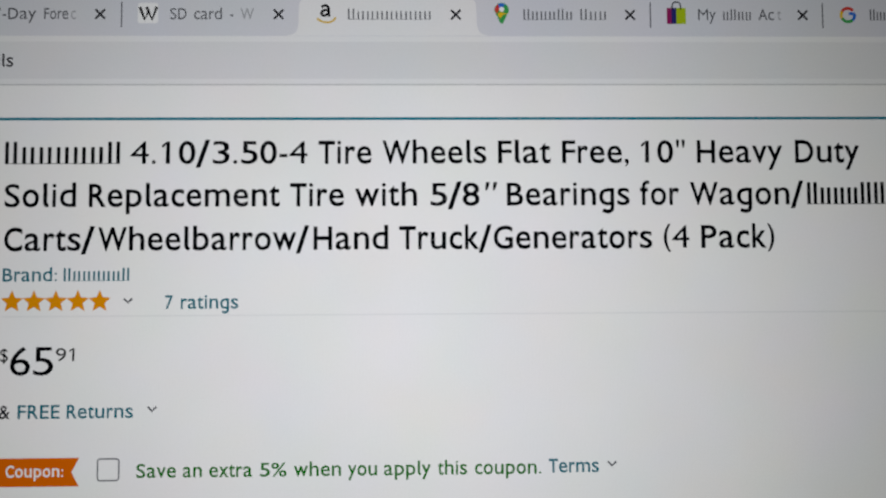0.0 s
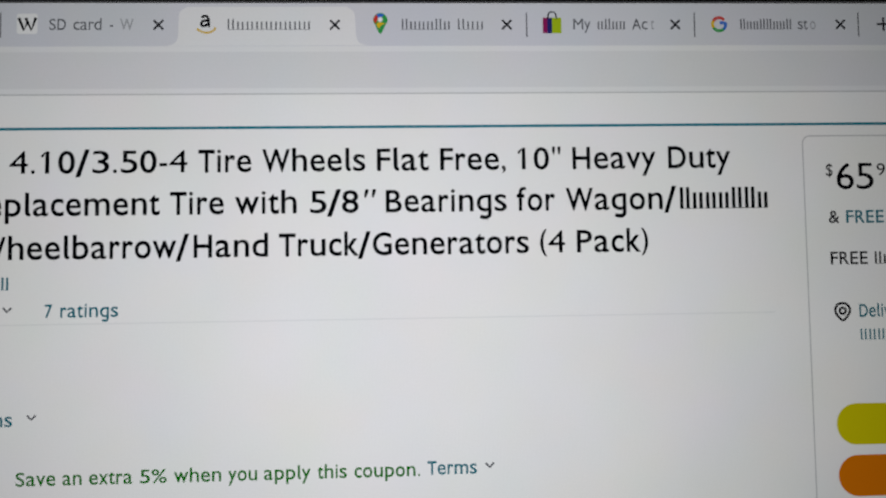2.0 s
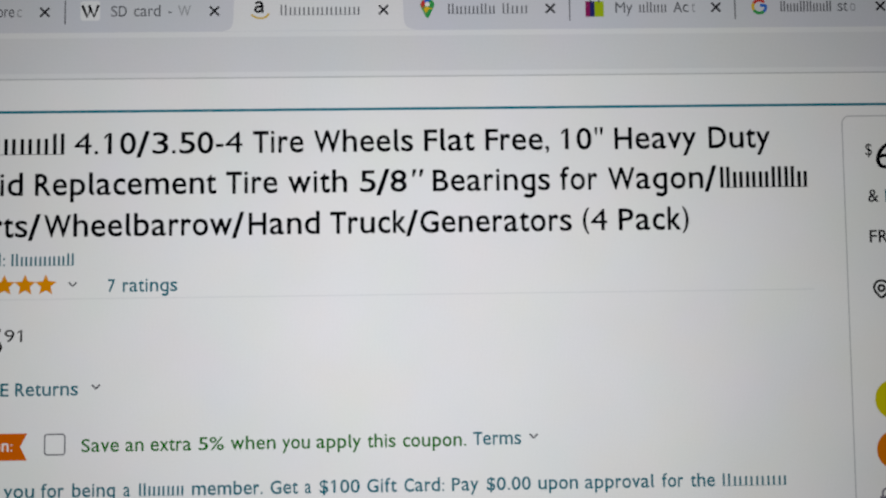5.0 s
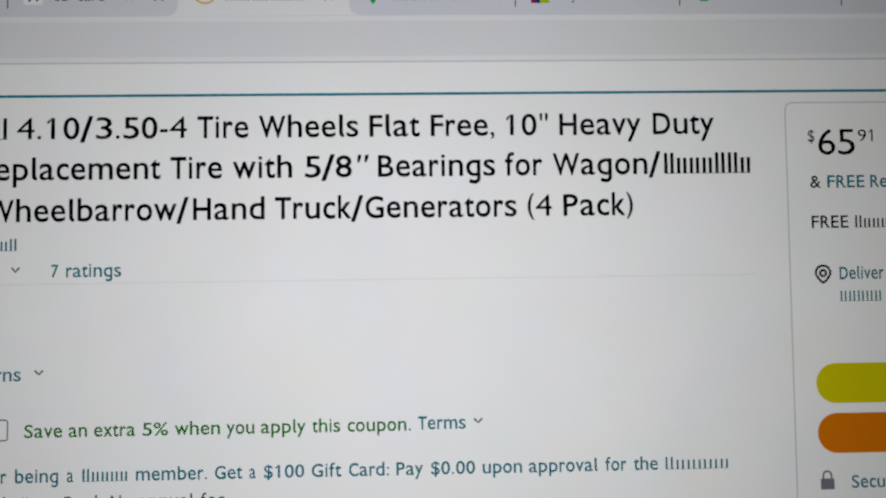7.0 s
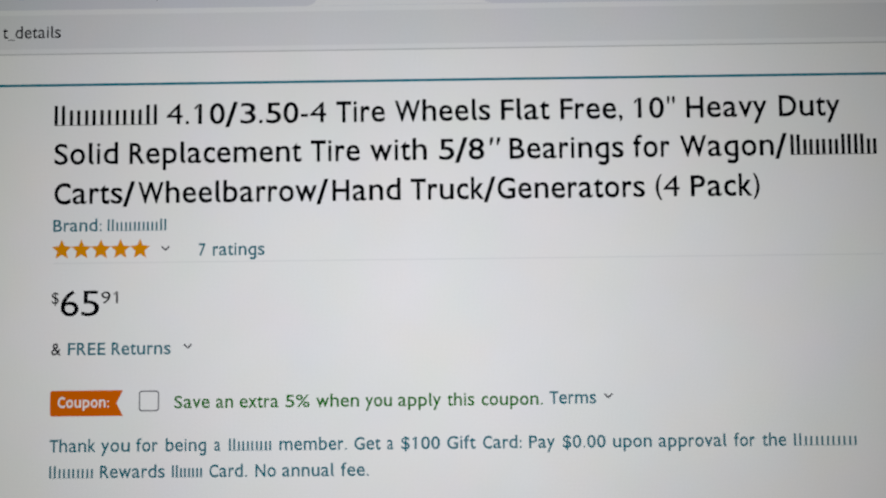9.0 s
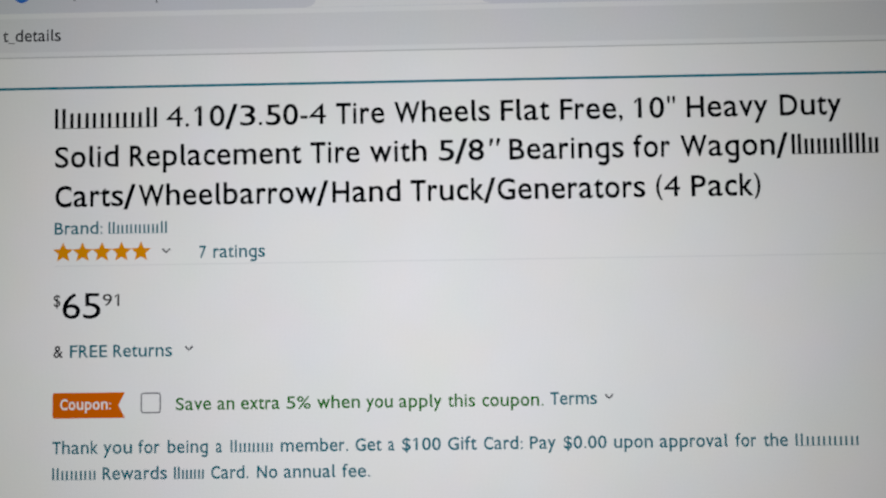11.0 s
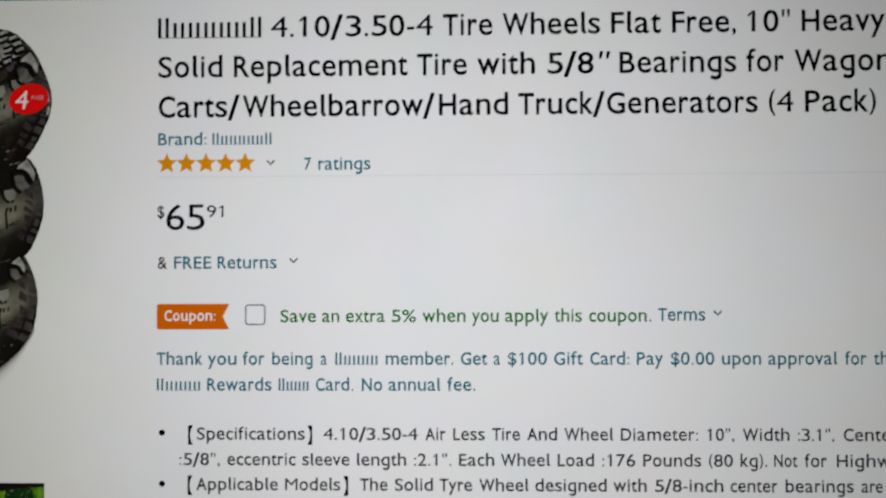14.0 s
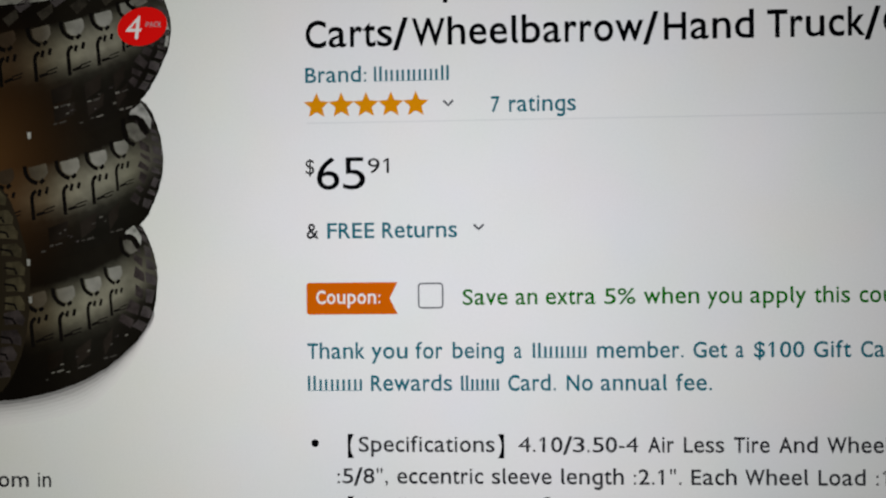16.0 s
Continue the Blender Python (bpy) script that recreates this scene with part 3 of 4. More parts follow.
words("detail_word", -184.2, 9.6, "dark", screen, ("wheelbarrows", -62.8, 28.7), ("/", 32.8, 38.6), ("dollies", 43.2, 80.6), ("and", 86.0, 106.6), ("more.", 112.0, 152.2), ("Please", 158.5, 197.9), ("<xlxxx>", 203.6, 236.6))
lines("text_cursor", [[(-26.5, -175), (-26.5, -162.5)], [(-29, -161.4), (-26.5, -162.6), (-24, -161.4)], [(-29, -176), (-26.5, -174.8), (-24, -176)]], 1.1, "black", 5, screen, "thin black text cursor")

# ---- purchase box ----
EDGE = rounded(627.8, -330, 884, 252.3, 6)
FRAME = bmesh.new()
stroke(FRAME, EDGE + EDGE[:2], 1.1, 1)
part("purchase_box", FRAME, INK["edge"], screen, "thin grey rounded outline of the purchase box")
words("price_word", 209.5, 20.8, "black", screen, ("65", 654.1, 684.4), stem=0.150)
words("price_word", 220.2, 9.6, "black", screen, ("$", 645.3, 651.7), ("91", 686.6, 699.9), stem=0.150)
words("returns_word", 182.7, 9.8, "dark", screen, ("&", 646.0, 655.8))
words("returns_word", 182.7, 9.8, "link", screen, ("FREE", 660.1, 691.7), ("Returns", 695.5, 744.1))
words("delivery_word", 150.0, 9.8, "black", screen, ("FREE", 646.1, 677.2), ("<lxxxx>", 681.9, 717.2))
DROP = smooth([(654.5, 106.8), (650.0, 111.1), (648.6, 114.9), (650.4, 118.9), (654.5, 120.3), (658.6, 118.9), (660.4, 115.0), (659.0, 111.2)], 4, True)
DROP = [(u, v - 0.9) for u, v in DROP]
lines("place_icon", [DROP + DROP[:2]], 1.9, "black", 3, screen, "black outlined place pin")
lines("place_icon", [oval(654.5, 113.4, 2.4) + oval(654.5, 113.4, 2.4)[:2]], 1.9, "black", 3, screen)
words("delivery_word", 108.4, 9.8, "link", screen, ("Deliver", 667.5, 704.7), ("to", 709.2, 718.2))
words("delivery_word", 90.6, 8.4, "link", screen, ("<lllll>", 667.7, 702.5))
shape("buy_button", [rounded(646.0, 9.3, 866, 41.1, 15.8, 10)], "yellow", 2, screen, "yellow pill-shaped button")
shape("buy_button", [rounded(645.9, -30.3, 866, 1.4, 15.8, 10)], "orange", 2, screen, "orange pill-shaped button")
shape("padlock_icon", [rounded(646.8, -58.9, 657.9, -50.2, 1)], "lock", 3, screen, "small grey padlock")
lines("padlock_icon", [smooth([(649.1, -50.4), (649.3, -46.4), (652.3, -44.4), (655.3, -46.4), (655.5, -50.4)], 4)], 1.5, "lock", 3, screen)
words("secure_word", -57.9, 9.6, "link", screen, ("Secure", 671.4, 712.2))

# ---- product photograph ----
def photo_shade(n, k, colour):
    """The photograph's own soft shading: its tyres are lit along a band and fade to both sides."""
    at_ = n.new("ShaderNodeTexCoord")
    split = n.new("ShaderNodeSeparateXYZ")
    k.new(at_.outputs["Object"], split.inputs[0])
    ramp = n.new("ShaderNodeValToRGB")
    reach = n.new("ShaderNodeMapRange")
    reach.inputs["From Min"].default_value = at(-300, 0).x
    reach.inputs["From Max"].default_value = at(-165, 0).x
    k.new(split.outputs["X"], reach.inputs["Value"])
    k.new(reach.outputs["Result"], ramp.inputs["Fac"])
    e = ramp.color_ramp.elements
    e[0].position, e[0].color = 0.18, (0.16, 0.11, 0.075, 1)
    e[1].position, e[1].color = 1.0, (0.17, 0.16, 0.18, 1)
    for spot, c in ((0.33, (0.34, 0.29, 0.23, 1)), (0.48, (0.92, 0.91, 0.88, 1)), (0.56, (1, 1, 1, 1)), (0.66, (1, 1, 1, 1)), (0.78, (0.62, 0.62, 0.59, 1)), (0.87, (0.28, 0.275, 0.28, 1))):
        x = e.new(spot)
        x.color = c
    grain = n.new("ShaderNodeTexNoise")
    grain.inputs["Scale"].default_value, grain.inputs["Detail"].default_value = 420.0, 4.0
    k.new(at_.outputs["Object"], grain.inputs["Vector"])
    gain = n.new("ShaderNodeMath")
    gain.operation = "MULTIPLY_ADD"
    gain.inputs[1].default_value, gain.inputs[2].default_value = 0.9, 0.55
    k.new(grain.outputs["Fac"], gain.inputs[0])
    mul = n.new("ShaderNodeVectorMath")
    mul.operation = "MULTIPLY"
    mul.inputs[0].default_value = colour
    k.new(ramp.outputs["Color"], mul.inputs[1])
    out = n.new("ShaderNodeVectorMath")
    out.operation = "SCALE"
    k.new(mul.outputs[0], out.inputs[0])
    k.new(gain.outputs[0], out.inputs["Scale"])
    return out.outputs[0]


def photo_mottle(n, k, colour):
    """Uneven tone inside one patch of the photograph."""
    at_ = n.new("ShaderNodeTexCoord")
    grain = n.new("ShaderNodeTexNoise")
    grain.inputs["Scale"].default_value, grain.inputs["Detail"].default_value = 520.0, 5.0
    k.new(at_.outputs["Object"], grain.inputs["Vector"])
    gain = n.new("ShaderNodeMath")
    gain.operation = "MULTIPLY_ADD"
    gain.inputs[1].default_value, gain.inputs[2].default_value = 2.4, -0.2
    k.new(grain.outputs["Fac"], gain.inputs[0])
    out = n.new("ShaderNodeVectorMath")
    out.operation = "SCALE"
    out.inputs[0].default_value = colour
    k.new(gain.outputs[0], out.inputs["Scale"])
    return out.outputs[0]


def tyre_picture(lugs, narrow=0.0):
    """A tyre as photographed: black rubber with a softly lit ring of tread under its lugs."""
    bend = np.polyfit([u for u, v, s in lugs], [v for u, v, s in lugs], 2)

    def picture(n, k, colour):
        at_ = n.new("ShaderNodeTexCoord")
        split = n.new("ShaderNodeSeparateXYZ")
        k.new(at_.outputs["Object"], split.inputs[0])

        def sum_of(a, times, plus):
            m = n.new("ShaderNodeMath")
            m.operation = "MULTIPLY_ADD"
            for slot, value in enumerate((a, times, plus)):
                if isinstance(value, (int, float)):
                    m.inputs[slot].default_value = value
                else:
                    k.new(value, m.inputs[slot])
            return m.outputs[0]

        u = sum_of(split.outputs["X"], 1 / UNIT, U_MID)
        v = sum_of(split.outputs["Z"], 1 / UNIT, -Z_MID / UNIT)
        ring = sum_of(sum_of(u, float(bend[0]), float(bend[1])), u, float(bend[2]))
        rough = n.new("ShaderNodeTexNoise")
        rough.inputs["Scale"].default_value, rough.inputs["Detail"].default_value = 700.0, 5.0
        k.new(at_.outputs["Object"], rough.inputs["Vector"])
        below = sum_of(ring, -1.0, v)
        below = sum_of(rough.outputs["Fac"], 5.0, below)
        place = sum_of(below, 1 / 80, 0.82 - narrow / 80)
        lit = n.new("ShaderNodeValToRGB")
        k.new(place, lit.inputs["Fac"])
        e = lit.color_ramp.elements
        e[0].position, e[0].color = 0.0, (0.007, 0.006, 0.0055, 1)
        e[1].position, e[1].color = 0.93, (0.008, 0.007, 0.006, 1)
        for d, g in ((-48, 0.007), (-40, 0.010), (-33, 0.026), (-26, 0.12), (-19, 0.27), (-11, 0.25), (-3, 0.13), (4, 0.04)):
            x = e.new(d / 80 + 0.85)
            x.color = (g, g * 0.97, g * 0.90, 1)
        side = photo_shade(n, k, (1.0, 1.0, 1.0))
        mul = n.new("ShaderNodeVectorMath")
        mul.operation = "MULTIPLY"
        k.new(lit.outputs["Color"], mul.inputs[0])
        k.new(side, mul.inputs[1])
        add = n.new("ShaderNodeVectorMath")
        add.operation = "ADD"
        add.inputs[1].default_value = (0.0048, 0.0040, 0.0037)
        k.new(mul.outputs[0], add.inputs[0])
        # a warm brown glow painted into the colour, strongest at the stack's left
        there = n.new("ShaderNodeMapping")
        there.vector_type = "TEXTURE"
        there.inputs["Location"].default_value = at(-298, 92)
        there.inputs["Scale"].default_value = (88 * UNIT, 1.0, 112 * UNIT)
        k.new(at_.outputs["Object"], there.inputs["Vector"])
        ball = n.new("ShaderNodeTexGradient")
        ball.gradient_type = "QUADRATIC_SPHERE"
        k.new(there.outputs[0], ball.inputs["Vector"])
        glow = n.new("ShaderNodeVectorMath")
        glow.operation = "MULTIPLY_ADD"
        glow.inputs[0].default_value = (0.105, 0.046, 0.016)
        k.new(ball.outputs["Fac"], glow.inputs[1])
        k.new(add.outputs[0], glow.inputs[2])
        return glow.outputs[0]

    return display("photo_tyre", 255, 255, 255, picture)


RUBBER = display("photo_rubber", 24, 21, 20)
FRONT_RUBBER = display("photo_front_rubber", 44, 38, 29)
DEEP = display("photo_groove", 17, 15, 14)
LUG = display("photo_lug", 152, 151, 146, photo_shade)
LUG_DIM = display("photo_dim_lug", 44, 39, 35, photo_shade)
SHOULDER = display("photo_shoulder_lug", 72, 67, 68, photo_mottle)
FRONT = display("photo_front_lug", 74, 68, 52, photo_mottle)
DARK_LUG = display("photo_dark_lug", 60, 54, 54, photo_mottle)
LUG_SIDE = display("photo_side_lug", 104, 102, 96, photo_mottle)
HALF_LIT = display("photo_half_lit_lug", 54, 50, 44, photo_mottle)
PALE_EDGE = display("photo_pale_mark", 76, 73, 70)
GLINT = display("photo_glint", 168, 168, 165, photo_mottle)
DASH = display("photo_dash", 118, 115, 110)
SIDE = display("photo_sidewall", 138, 137, 131, photo_mottle)
HUB = display("photo_hub", 182, 182, 177, photo_mottle)
GRASS = display("photo_grass", 100, 154, 34, photo_mottle)
TOY_RED = display("photo_red", 206, 30, 28)
PLANT = display("photo_plant", 22, 56, 20)
DULL_GREEN = display("photo_dull_green", 70, 124, 30, photo_mottle)
SLATE = display("photo_slate", 84, 86, 104)
MIST = display("photo_mist", 150, 140, 156)
SOFT = [display("photo_floor_shade", s, s - 2, s) for s in (252, 248, 241, 231, 214, 188, 148)]

MID = -292.0


def mirrored(right):
    """A closed outline from its right half, top to bottom."""
    half = [Vector(q) for q in smooth(right, 5)]
    for i in range(2, len(half) - 2):  # small knobs along the edge
        out = (half[i + 1] - half[i - 1]).normalized()
        half[i] = half[i] + Vector((-out.y, out.x)) * random.uniform(-0.25, 0.3)
    half = [(q.x, q.y) for q in half]
    return half + [(2 * MID - u, v) for u, v in half[::-1]]


TYRES = (
    ("upper", [(-294.2, 251.7), (-252.0, 247.7), (-213.3, 237.4), (-198.9, 232.5), (-184.6, 219.1), (-174.4, 200.8), (-168.4, 181.0), (-169.8, 166.0), (-173.6, 155.8), (-180.2, 142.4), (-188.6, 131.1), (-208.1, 117.5), (-246.2, 105.3), (-293.4, 99.2)],
     [(-279.5, 172.0, 0.95), (-255.6, 175.2, 0.95), (-233.0, 178.8, 0.95), (-213.3, 184.0, 0.88), (-197.3, 190.4, 0.7)]),
    ("middle", [(-293.6, 149.3), (-241.4, 146.4), (-206.2, 139.5), (-189.1, 130.5), (-182.3, 122.2), (-177.0, 107.3), (-174.8, 92.4), (-176.6, 77.6), (-181.3, 63.7), (-189.6, 50.2), (-210.7, 37.3), (-250.8, 25.2), (-292.9, 21.0)],
     [(-282.2, 81.0, 0.95), (-259.4, 83.8, 0.95), (-237.7, 87.2, 0.95), (-218.4, 92.6, 0.86), (-203.0, 99.4, 0.72)]),
    ("lower", [(-293.2, 67.1), (-241.0, 65.3), (-207.8, 57.3), (-191.8, 48.7), (-186.6, 40.4), (-181.6, 26.0), (-180.1, 11.0), (-183.0, -7.8), (-190.3, -23.0), (-202.0, -35.6), (-216.6, -46.6), (-233.2, -55.2), (-252.0, -61.8), (-272.0, -66.2), (-292.4, -68.5)],
     [(-282.5, -3.4, 0.95), (-261.5, -0.6, 0.95), (-242.2, 2.8, 0.92), (-223.4, 9.2, 0.82), (-208.6, 16.6, 0.7)]),
)
# the soft shadow that the stack throws on its white ground
for i, ink in enumerate(SOFT):
    grow = 16 - 2.3 * i
    low = [(u + 0.35 * grow * min(1, q / 4), v - grow * min(1, q / 4)) for q, (u, v) in enumerate(TYRES[2][1][7:])]
    shape("photo_shadow", [mirrored([(-292, 20), (-200, 15)] + low)], ink, 1 + 0.12 * i, screen)
BLOCK = [(-7.2, 5.6), (-3.0, 5.2), (5.2, 4.6), (6.4, 2.4), (7.0, -2.4), (4.8, -5.0), (2.6, -6.0), (-2.0, -4.4), (-5.2, -1.4)]


def line_part(name, points, width, layer, ink):
    return part(name, stroke(bmesh.new(), points, width, layer), ink, screen)


for order, (which, outline, lugs) in enumerate(TYRES[::-1]):
    base = 2 + 5 * order
    shape("photo_tyre", [mirrored(outline)], tyre_picture(lugs, 4.0 if which == "lower" else 0.0), base, screen, "black knobbly tyre in the product photograph")
    for u, v, s in lugs:
        lean = 0.32
        put = lambda a, c: (u + a * s, v + c * (0.6 + 0.4 * s) + lean * a * s)
        shape("photo_lug", [[put(a, c) for a, c in BLOCK]], LUG, base + 2, screen)
        jit = lambda: random.uniform(-0.4, 0.4)
        # the wedge-shaped cut that curls round the block, and the pip at its tip
        cut = smooth([put(-9.6, 7.4), put(-9.0, 3.0 + jit()), put(-7.2, -1.2), put(-4.0, -4.9), put(-0.4, -7.4 + jit())], 3)
        line_part("photo_groove", cut, 2.9 * s, base + 3, DEEP)
        line_part("photo_groove", [put(1.4, -7.8), put(4.2, -6.2 + jit())], 2.7 * s, base + 3, DEEP)
        # the bracket below it with two slanting sipes
        bracket = smooth([put(-1.4, -12.0), put(-3.6, -13.0), put(-4.7, -16.2), put(-4.1, -23.6 + jit()), put(-3.5, -31.0)], 3)
        line_part("photo_groove", bracket, 2.7 * s, base + 3, DEEP)
        for x, y in ((1.4, -11.9), (6.6, -12.2)) if s > 0.68 else ((1.8, -12.0),):
            line_part("photo_groove", [put(x, y + jit()), put(x - 1.0, y - 4.0 + jit())], random.uniform(2.1, 2.5) * s, base + 3, DEEP)
        line_part("photo_groove", [put(-1.6, -28.2), put(4.6, -28.0 + jit())], 2.0 * s, base + 3, DEEP)
        line_part("photo_groove", [put(3.8, -26.6), put(11.6, -26.4)], 0.9 * s, base + 3, DEEP)
        line_part("photo_groove", [put(4.4, -29.0), put(11.0, -28.8)], 0.9 * s, base + 3, DEEP)
        if which == "upper":  # half-lit lugs on the shoulder above
            quad = [(-3.0, 15.0), (7.5, 18.5), (9.0, 11.5), (1.5, 9.0)]
            shape("photo_lug", [[put(a + random.uniform(-0.6, 0.6), c + random.uniform(-0.8, 0.8)) for a, c in quad]], HALF_LIT, base + 2, screen)
            if s > 0.8:
                shape("photo_lug", [[put(a + 9.0, c + 5.5) for a, c in quad]], SHOULDER, base + 2, screen)
    # dim outer lugs below the lit ring, and small pale strokes along their edges
    floor_ = np.array([q for q in smooth(outline, 5) if q[1] < lugs[0][1]])
    edge_at = lambda u: float(np.interp(u, floor_[::-1, 0], floor_[::-1, 1]))
    for (u, v, s), (u2, v2, s2) in zip(lugs, lugs[1:]):
        for drop, tall in ((37, 9), (50, 7)):
            quad = [(u + 2 + drop / 9, v - drop), (u2 - 6 + drop / 9, v2 - drop + 1.5), (u2 - 7 + drop / 9, v2 - drop - tall), (u + 3 + drop / 9, v - drop - tall - 1.5)]
            if u > -262 and all(q[1] > edge_at(q[0]) + 6 for q in quad):
                shape("photo_lug", [quad], LUG_DIM, base + 1, screen)
                x, y = quad[3][0] + random.uniform(-1, 2), quad[3][1] - 1.4
                for near, far in ((0.0, 2.6), (4.0, 8.6)):
                    line_part("photo_pale_edge", [(x + near, y + 0.2 * near), (x + far, y + 0.26 * far)], random.uniform(0.8, 1.5), base + 2, random.choice((DASH, PALE_EDGE, PALE_EDGE)))
    # shoulder lugs on the round edge
    rim = [q for q in smooth(outline, 5) if q[0] > -203]
    i = 2
    while i < len(rim) - 6:
        long = random.choice((1, 2, 2))
        a, c = Vector(rim[i]), Vector(rim[i + long])
        wob = lambda: random.uniform(-1.3, 1.3)
        for near, far, ink in ((1.0, random.uniform(5.5, 7.5), SHOULDER), (9.0, random.uniform(13.0, 16.5), DARK_LUG)):
            shape("photo_lug", [[(a.x - near, a.y + 0.3 * near + wob()), (c.x - near - wob(), c.y + 0.3 * near + 0.4), (c.x - far, c.y + 0.45 * far + wob()), (a.x - far - wob(), a.y + 0.45 * far)]], ink, base + 1.5, screen)
        if random.random() < 0.6:
            line_part("photo_pale_edge", [(a.x - 1.6, a.y + 0.8), (a.x - 5.6, a.y + 2.4)], random.uniform(0.6, 1.1), base + 3.5, PALE_EDGE)
        i += long + 1

    for i in range(9):
        u = random.uniform(-262, -200)
        v = edge_at(u) + random.uniform(6, 22)
        line_part("photo_pale_edge", [(u, v), (u + random.uniform(1.2, 3.0), v + random.uniform(0.3, 1.2))], random.uniform(0.6, 1.3), base + 2, random.choice((DASH, PALE_EDGE, SHOULDER, SHOULDER)))

# the upper tyre's side and hub
shape("photo_sidewall", [oval(MID, 218, 90, 23.5)], SIDE, 14, screen, "pale upper side of the top tyre in the photograph")
for i in range(11):  # stepped tread blocks where the side turns over
    a = radians(-36 + 11 * i)
    for r, w in ((1.07, 3.0), (0.98, 2.6)):
        x, y = MID + 90 * r * math.cos(a), 218 + 24 * r * math.sin(a)
        x += random.uniform(-0.8, 0.8)
        line_part("photo_glint", [(x - 3.0, y + 1.6), (x + 3.2, y + 3.8)], w, 14.8, GLINT)
        line_part("photo_groove", [(x - 4.4, y - 1.2), (x - 0.6, y - 0.4), (x + 3.0, y + 1.6)], w, 15, DEEP)
for i in range(9):  # shallow cuts along the lip that faces the viewer
    u = -288 + 9.4 * i
    v = 218 - 23.5 * math.sqrt(1 - ((u - MID) / 90) ** 2)
    line_part("photo_groove", [(u - 2.4, v - 0.6), (u + random.uniform(2.0, 4.4), v + 0.3)], random.uniform(0.8, 1.6), 15, DEEP)
for v in (224.0, 216.8):  # raised print on the side
    line_part("photo_print", [(-222.6, v - 0.4), (-218.0, v + 0.6), (-213.8, v - 0.2)], 2.2, 15, RUBBER)
shape("photo_wheel_well", [oval(MID, 221, 67, 20)], RUBBER, 16, screen)
shape("photo_hub", [oval(-284, 214.8, 51, 11.5, turn=-0.13)], HUB, 17, screen, "pale plastic wheel hub in the photograph")
shape("photo_hub_hollow", [oval(-266, 217.5, 20, 4.6, turn=-0.12)], SIDE, 17.5, screen)
lines("photo_hub_rib", [[(-284, 226), (-262, 216)], [(-283, 219), (-262, 213)]], 1.4, "grey", 18, screen)
# pale shoulder lugs that catch the light, each cut by a black groove
CAP = [(-2.5, 9.0), (1.6, 3.4), (4.3, -2.1), (3.6, -8.8), (1.4, -5.4), (-1.2, -1.2), (-6.0, 1.4), (-10.6, 0.6), (-9.4, 3.9), (-5.6, 6.6)]
CHUNK = [(-13.0, -5.1), (-9.0, -3.8), (-5.0, -5.0), (-2.7, -10.0), (0.7, -13.3), (-3.0, -15.6), (-6.2, -16.6), (-10.8, -13.1)]
for u, v, size in ((-184.0, 208.0, 1.0), (-186.4, 119.5, 1.0), (-193.0, 41.5, 0.74)):
    put = lambda q: (u + q[0] * size, v + q[1] * size)
    shape("photo_lug", [[put(q) for q in CHUNK]], LUG_SIDE, 14.6, screen)
    shape("photo_lug", [[put(q) for q in CAP]], GLINT, 15.2, screen)
    line_part("photo_groove", smooth([put((-11.6, -0.6)), put((-5.6, -1.0)), put((-1.8, -6.0)), put((1.4, -11.4))], 4), 3.4 * size, 15.4, DEEP)
    line_part("photo_groove", smooth([put((-14.6, -1.0)), put((-14.6, -8.0)), put((-12.4, -15.0)), put((-7.0, -18.8))], 4), 2.6 * size, 15.4, DEEP)
for pts in ([(-172.5, 184), (-170.2, 176)], [(-170.5, 172), (-171.5, 165)]):
    line_part("photo_glint", smooth(pts, 4), 2.2, 15, GLINT)

# a tyre in front, of which the shoulder shows
FRONT_EDGE = [(-292.5, 82.0), (-286.0, 75.7), (-277.8, 65.3), (-271.7, 46.7), (-265.7, 21.2), (-266.1, -3.6), (-268.6, -24.2), (-275.3, -44.9), (-284.0, -59.4), (-292.0, -64.0)]
shape("photo_tyre", [mirrored(FRONT_EDGE)], FRONT_RUBBER, 18, screen, "black knobbly tyre in front in the product photograph")
across = lambda v: float(np.interp(-v, [-q[1] for q in FRONT_EDGE], [q[0] for q in FRONT_EDGE]))
for i in range(11):
    v = 70 - 11.5 * i + random.uniform(-1, 1)
    e = across(v - 4)
    block = [(e - 16, v + 1), (e - 6, v + 2), (e - 2.2, v - 3), (e - 3, v - 8), (e - 9, v - 7.4), (e - 16, v - 7)]
    shape("photo_lug", [[(u + random.uniform(-0.7, 0.7), w + random.uniform(-0.7, 0.7)) for u, w in block]], FRONT if i < 7 else DARK_LUG, 19, screen)
    line_part("photo_groove", [(e - 17, v - 2.4), (e - 10, v - 3.6), (e - 8.4, v - 7.0)], 1.5, 19.5, DEEP)
for u, v in ((-266.2, 24.4), (-265.2, -0.4), (-264.4, 108.3)):
    shape("photo_glint", [[(u - 1.2, v + 2), (u + 1.2, v + 2.2), (u + 1.3, v - 2), (u - 0.8, v - 2.4)]], GLINT, 20, screen)
shape("round_sticker", [oval(-187.0, 178.2, 16.8, 12.4, 36, 0.24)], "red", 21, screen, "red oval sticker with a white numeral")
words("sticker_text", 170.0, 15.0, "page", screen, ("4", -198.7, -188.2), layer=22, stem=0.2, slant=0.12)
words("sticker_text", 177.6, 3.4, "faint", screen, ("PACK", -185.2, -173.7), layer=22, stem=0.16, slant=0.1)

words("zoom_text", -125.3, 9.4, "dark", screen, ("zoom", -306.5, -269.0), ("in", -263.7, -253.6))
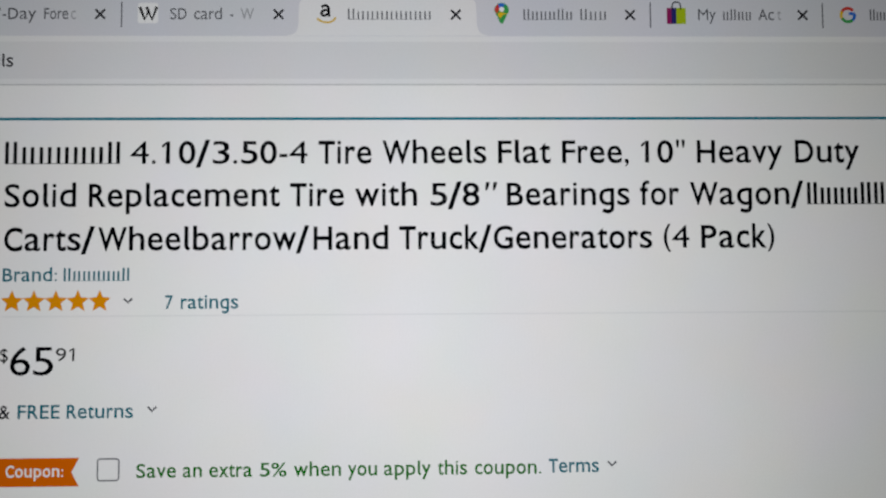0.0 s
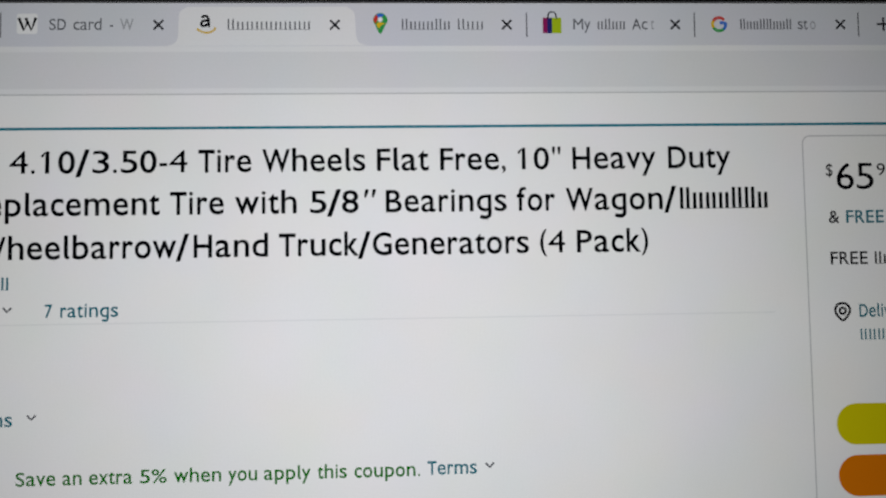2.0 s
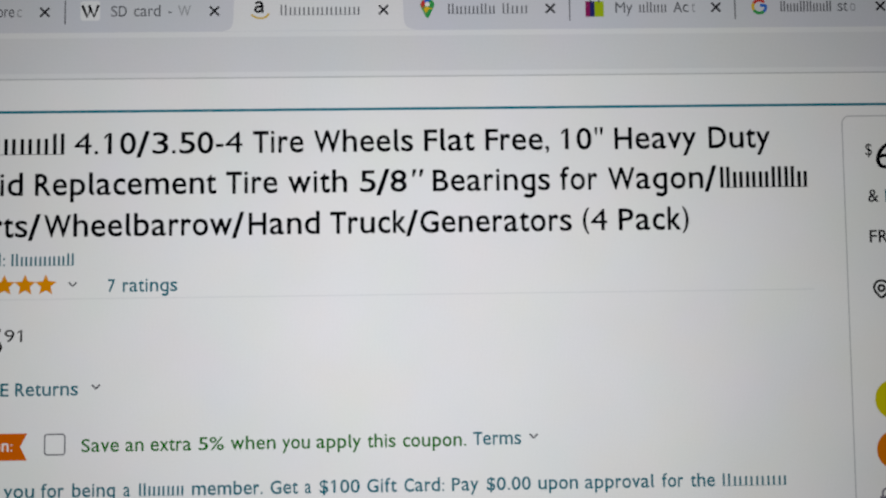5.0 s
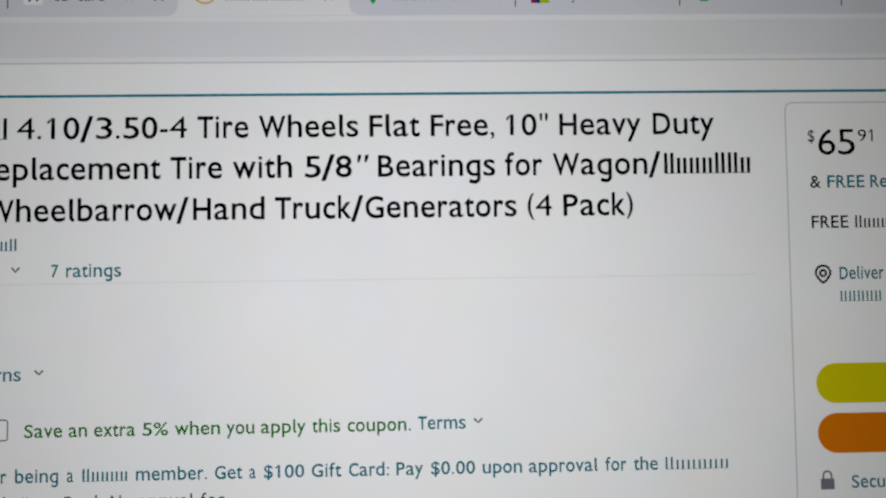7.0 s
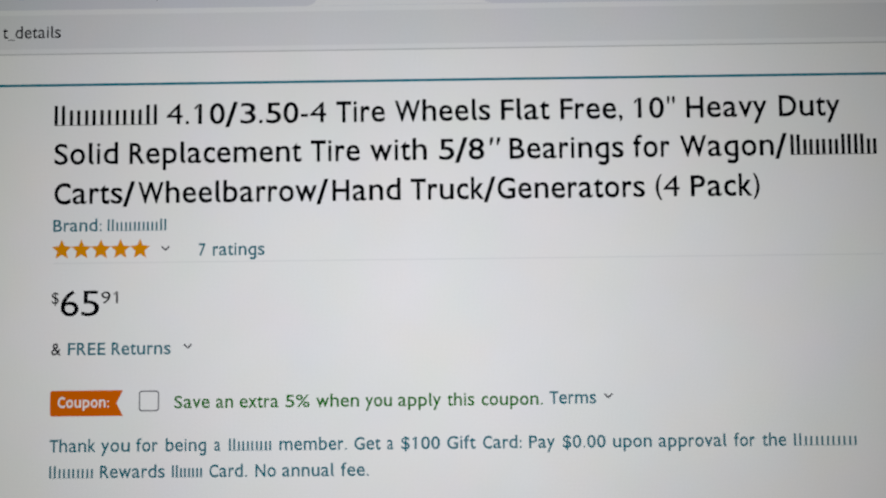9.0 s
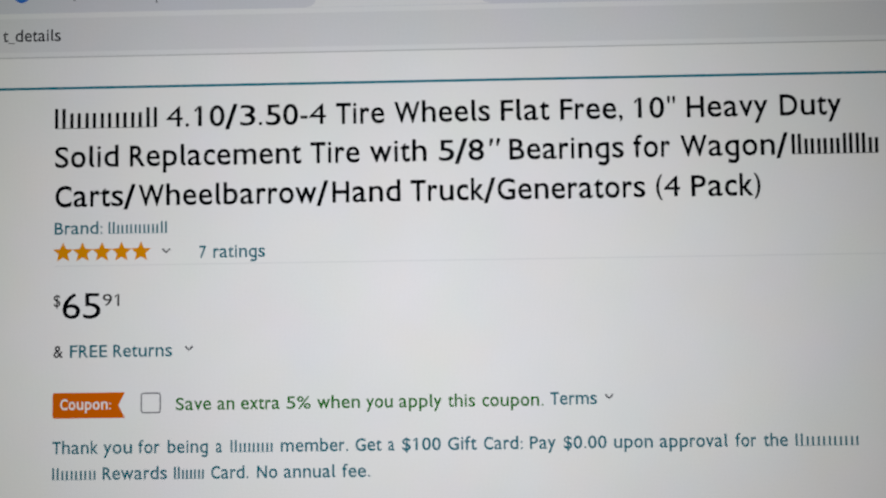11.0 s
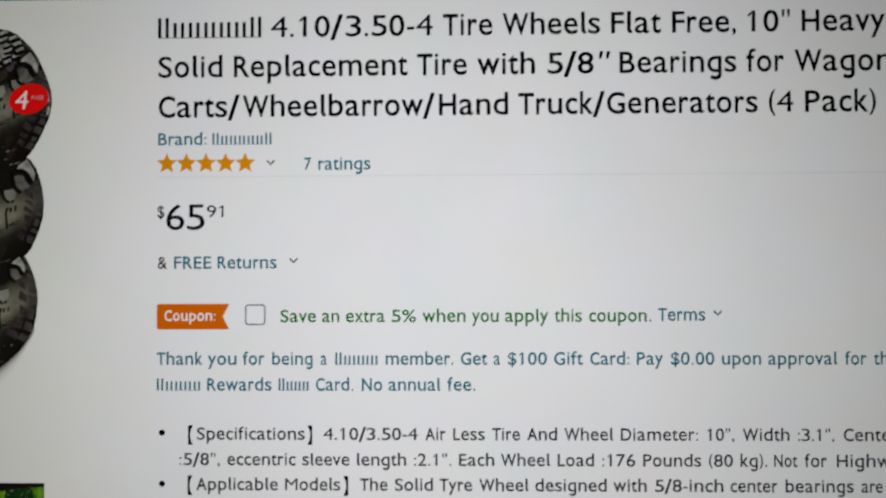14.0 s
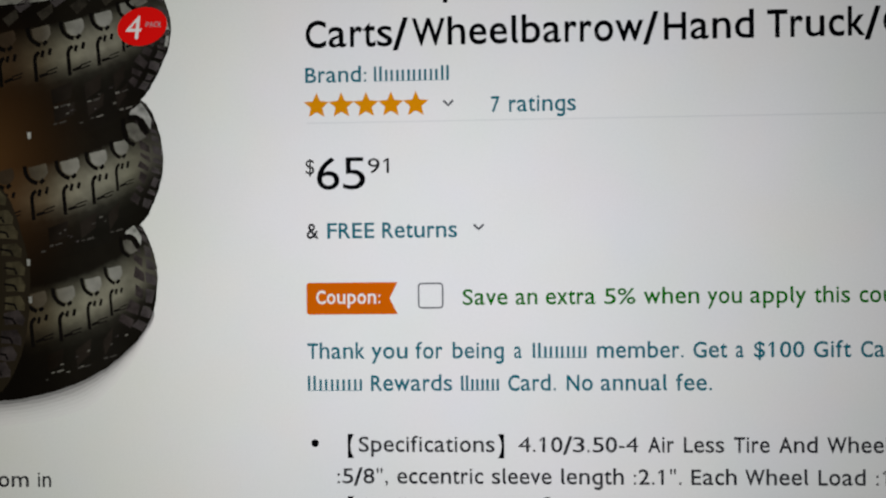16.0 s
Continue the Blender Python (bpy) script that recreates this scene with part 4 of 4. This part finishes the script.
# ---- thumbnail pictures ----
shape("thumbnail_picture", [[(-215.6, -178.5), (-174.0, -178.5), (-174.0, -137.2), (-215.6, -137.2)]], GRASS, 1, screen, "small picture of a red garden cart on grass")
shape("thumbnail_sky", [[(-215.6, -144.5), (-190, -141.5), (-174.0, -140), (-174.0, -137.2), (-215.6, -137.2)]], RUBBER, 2, screen)
# the cart's shade on the grass, painted as a darker green patch
shape("thumbnail_shade", [smooth([(-207, -155), (-198, -163), (-186, -160), (-180, -150), (-182, -146), (-204, -148)], 4, True)], DULL_GREEN, 2.5, screen)
shape("thumbnail_cart", [smooth([(-207.5, -152.0), (-196, -153.2), (-183.5, -150.2), (-186, -156.5), (-194, -160.2), (-203.5, -158.8)], 4, True)], TOY_RED, 3, screen, "red cart")
for ink, count, least, most, layer in ((PLANT, 70, 1.2, 2.4, 4), (HUB, 9, 0.35, 0.7, 4.5)):
    tuft = bmesh.new()
    for i in range(count):
        u = random.uniform(-206, -184)
        v = random.uniform(-151.5, -143.5 + 0.12 * (u + 206))
        fill(tuft, oval(u, v, random.uniform(least, most), random.uniform(least, most), 7), layer)
    part("thumbnail_foliage", tuft, ink, screen)
for u, v in ((-204.4, -159.8), (-195, -163.6), (-187.4, -159.4)):
    shape("thumbnail_wheel", [oval(u, v, 3.4, n=14)], DEEP, 5, screen)
    shape("thumbnail_hub", [oval(u + 0.3, v, 1.0, n=10)], MIST, 6, screen)
shape("thumbnail_strip", [[(-215.4, -178.3), (-174.2, -178.3), (-174.2, -167.8), (-215.4, -168.6)]], "page", 3, screen)
shape("thumbnail_strip", [[(-215.4, -175.6), (-184, -175.2), (-184, -170.2), (-215.4, -170.4)]], SLATE, 3.5, screen)
shape("thumbnail_strip", [[(-215.4, -173.4), (-184, -173.2), (-184, -171.2), (-215.4, -171.4)]], "navy", 4, screen)
shape("thumbnail_wheel", [smooth([(-190.2, -172.6), (-187.6, -168.6), (-182.4, -166.4), (-178.6, -169.4), (-178.8, -174.6), (-182.6, -177.8), (-187.8, -176.6)], 3, True)], DEEP, 5, screen)
shape("thumbnail_hub", [oval(-187.4, -173.0, 1.9, 2.4, n=12)], HUB, 6, screen)
lines("thumbnail_edge", [[(-215.4, -178.4), (-174.2, -178.4), (-174.2, -137.3)]], 0.7, "grey", 6, screen)
shape("thumbnail_picture", [[(-264.0, -178.5), (-222.6, -178.5), (-222.6, -136.6), (-264.0, -136.6)]], SLATE, 1, screen, "small picture of a tyre beside boxed text")
shape("thumbnail_sky", [[(-264.0, -146), (-236, -146), (-236, -136.6), (-264.0, -136.6)]], "navy", 2, screen)
for i in range(4):
    shape("thumbnail_panel", [[(-235, -146.5 - 9.5 * i), (-223.4, -146.5 - 9.5 * i), (-223.4, -139 - 9.5 * i), (-235, -139 - 9.5 * i)]], MIST if i < 3 else DULL_GREEN, 2, screen)
    for j in range(5 if i < 3 else 3):
        u, v = random.uniform(-234, -227), -145.4 - 9.5 * i + 1.25 * j
        lines("thumbnail_print", [[(u, v), (u + random.uniform(2.0, 5.0), v + random.uniform(-0.3, 0.3))]], random.uniform(0.7, 1.5), random.choice(("navy", "dark", "black", "plum", "faint")), 3, screen)
shape("thumbnail_wheel", [oval(-245.0, -156.5, 8.6, 9.6)], DEEP, 5, screen)
shape("thumbnail_hub", [oval(-245.0, -157, 3.4, 3.8)], HUB, 6, screen)
shape("thumbnail_picture", [[(-312.0, -178.5), (-270.6, -178.5), (-270.6, -136.0), (-312.0, -136.0)]], "navy", 1, screen, "small dark blue picture")
shape("thumbnail_wheel", [oval(-290, -158, 12)], DEEP, 5, screen)
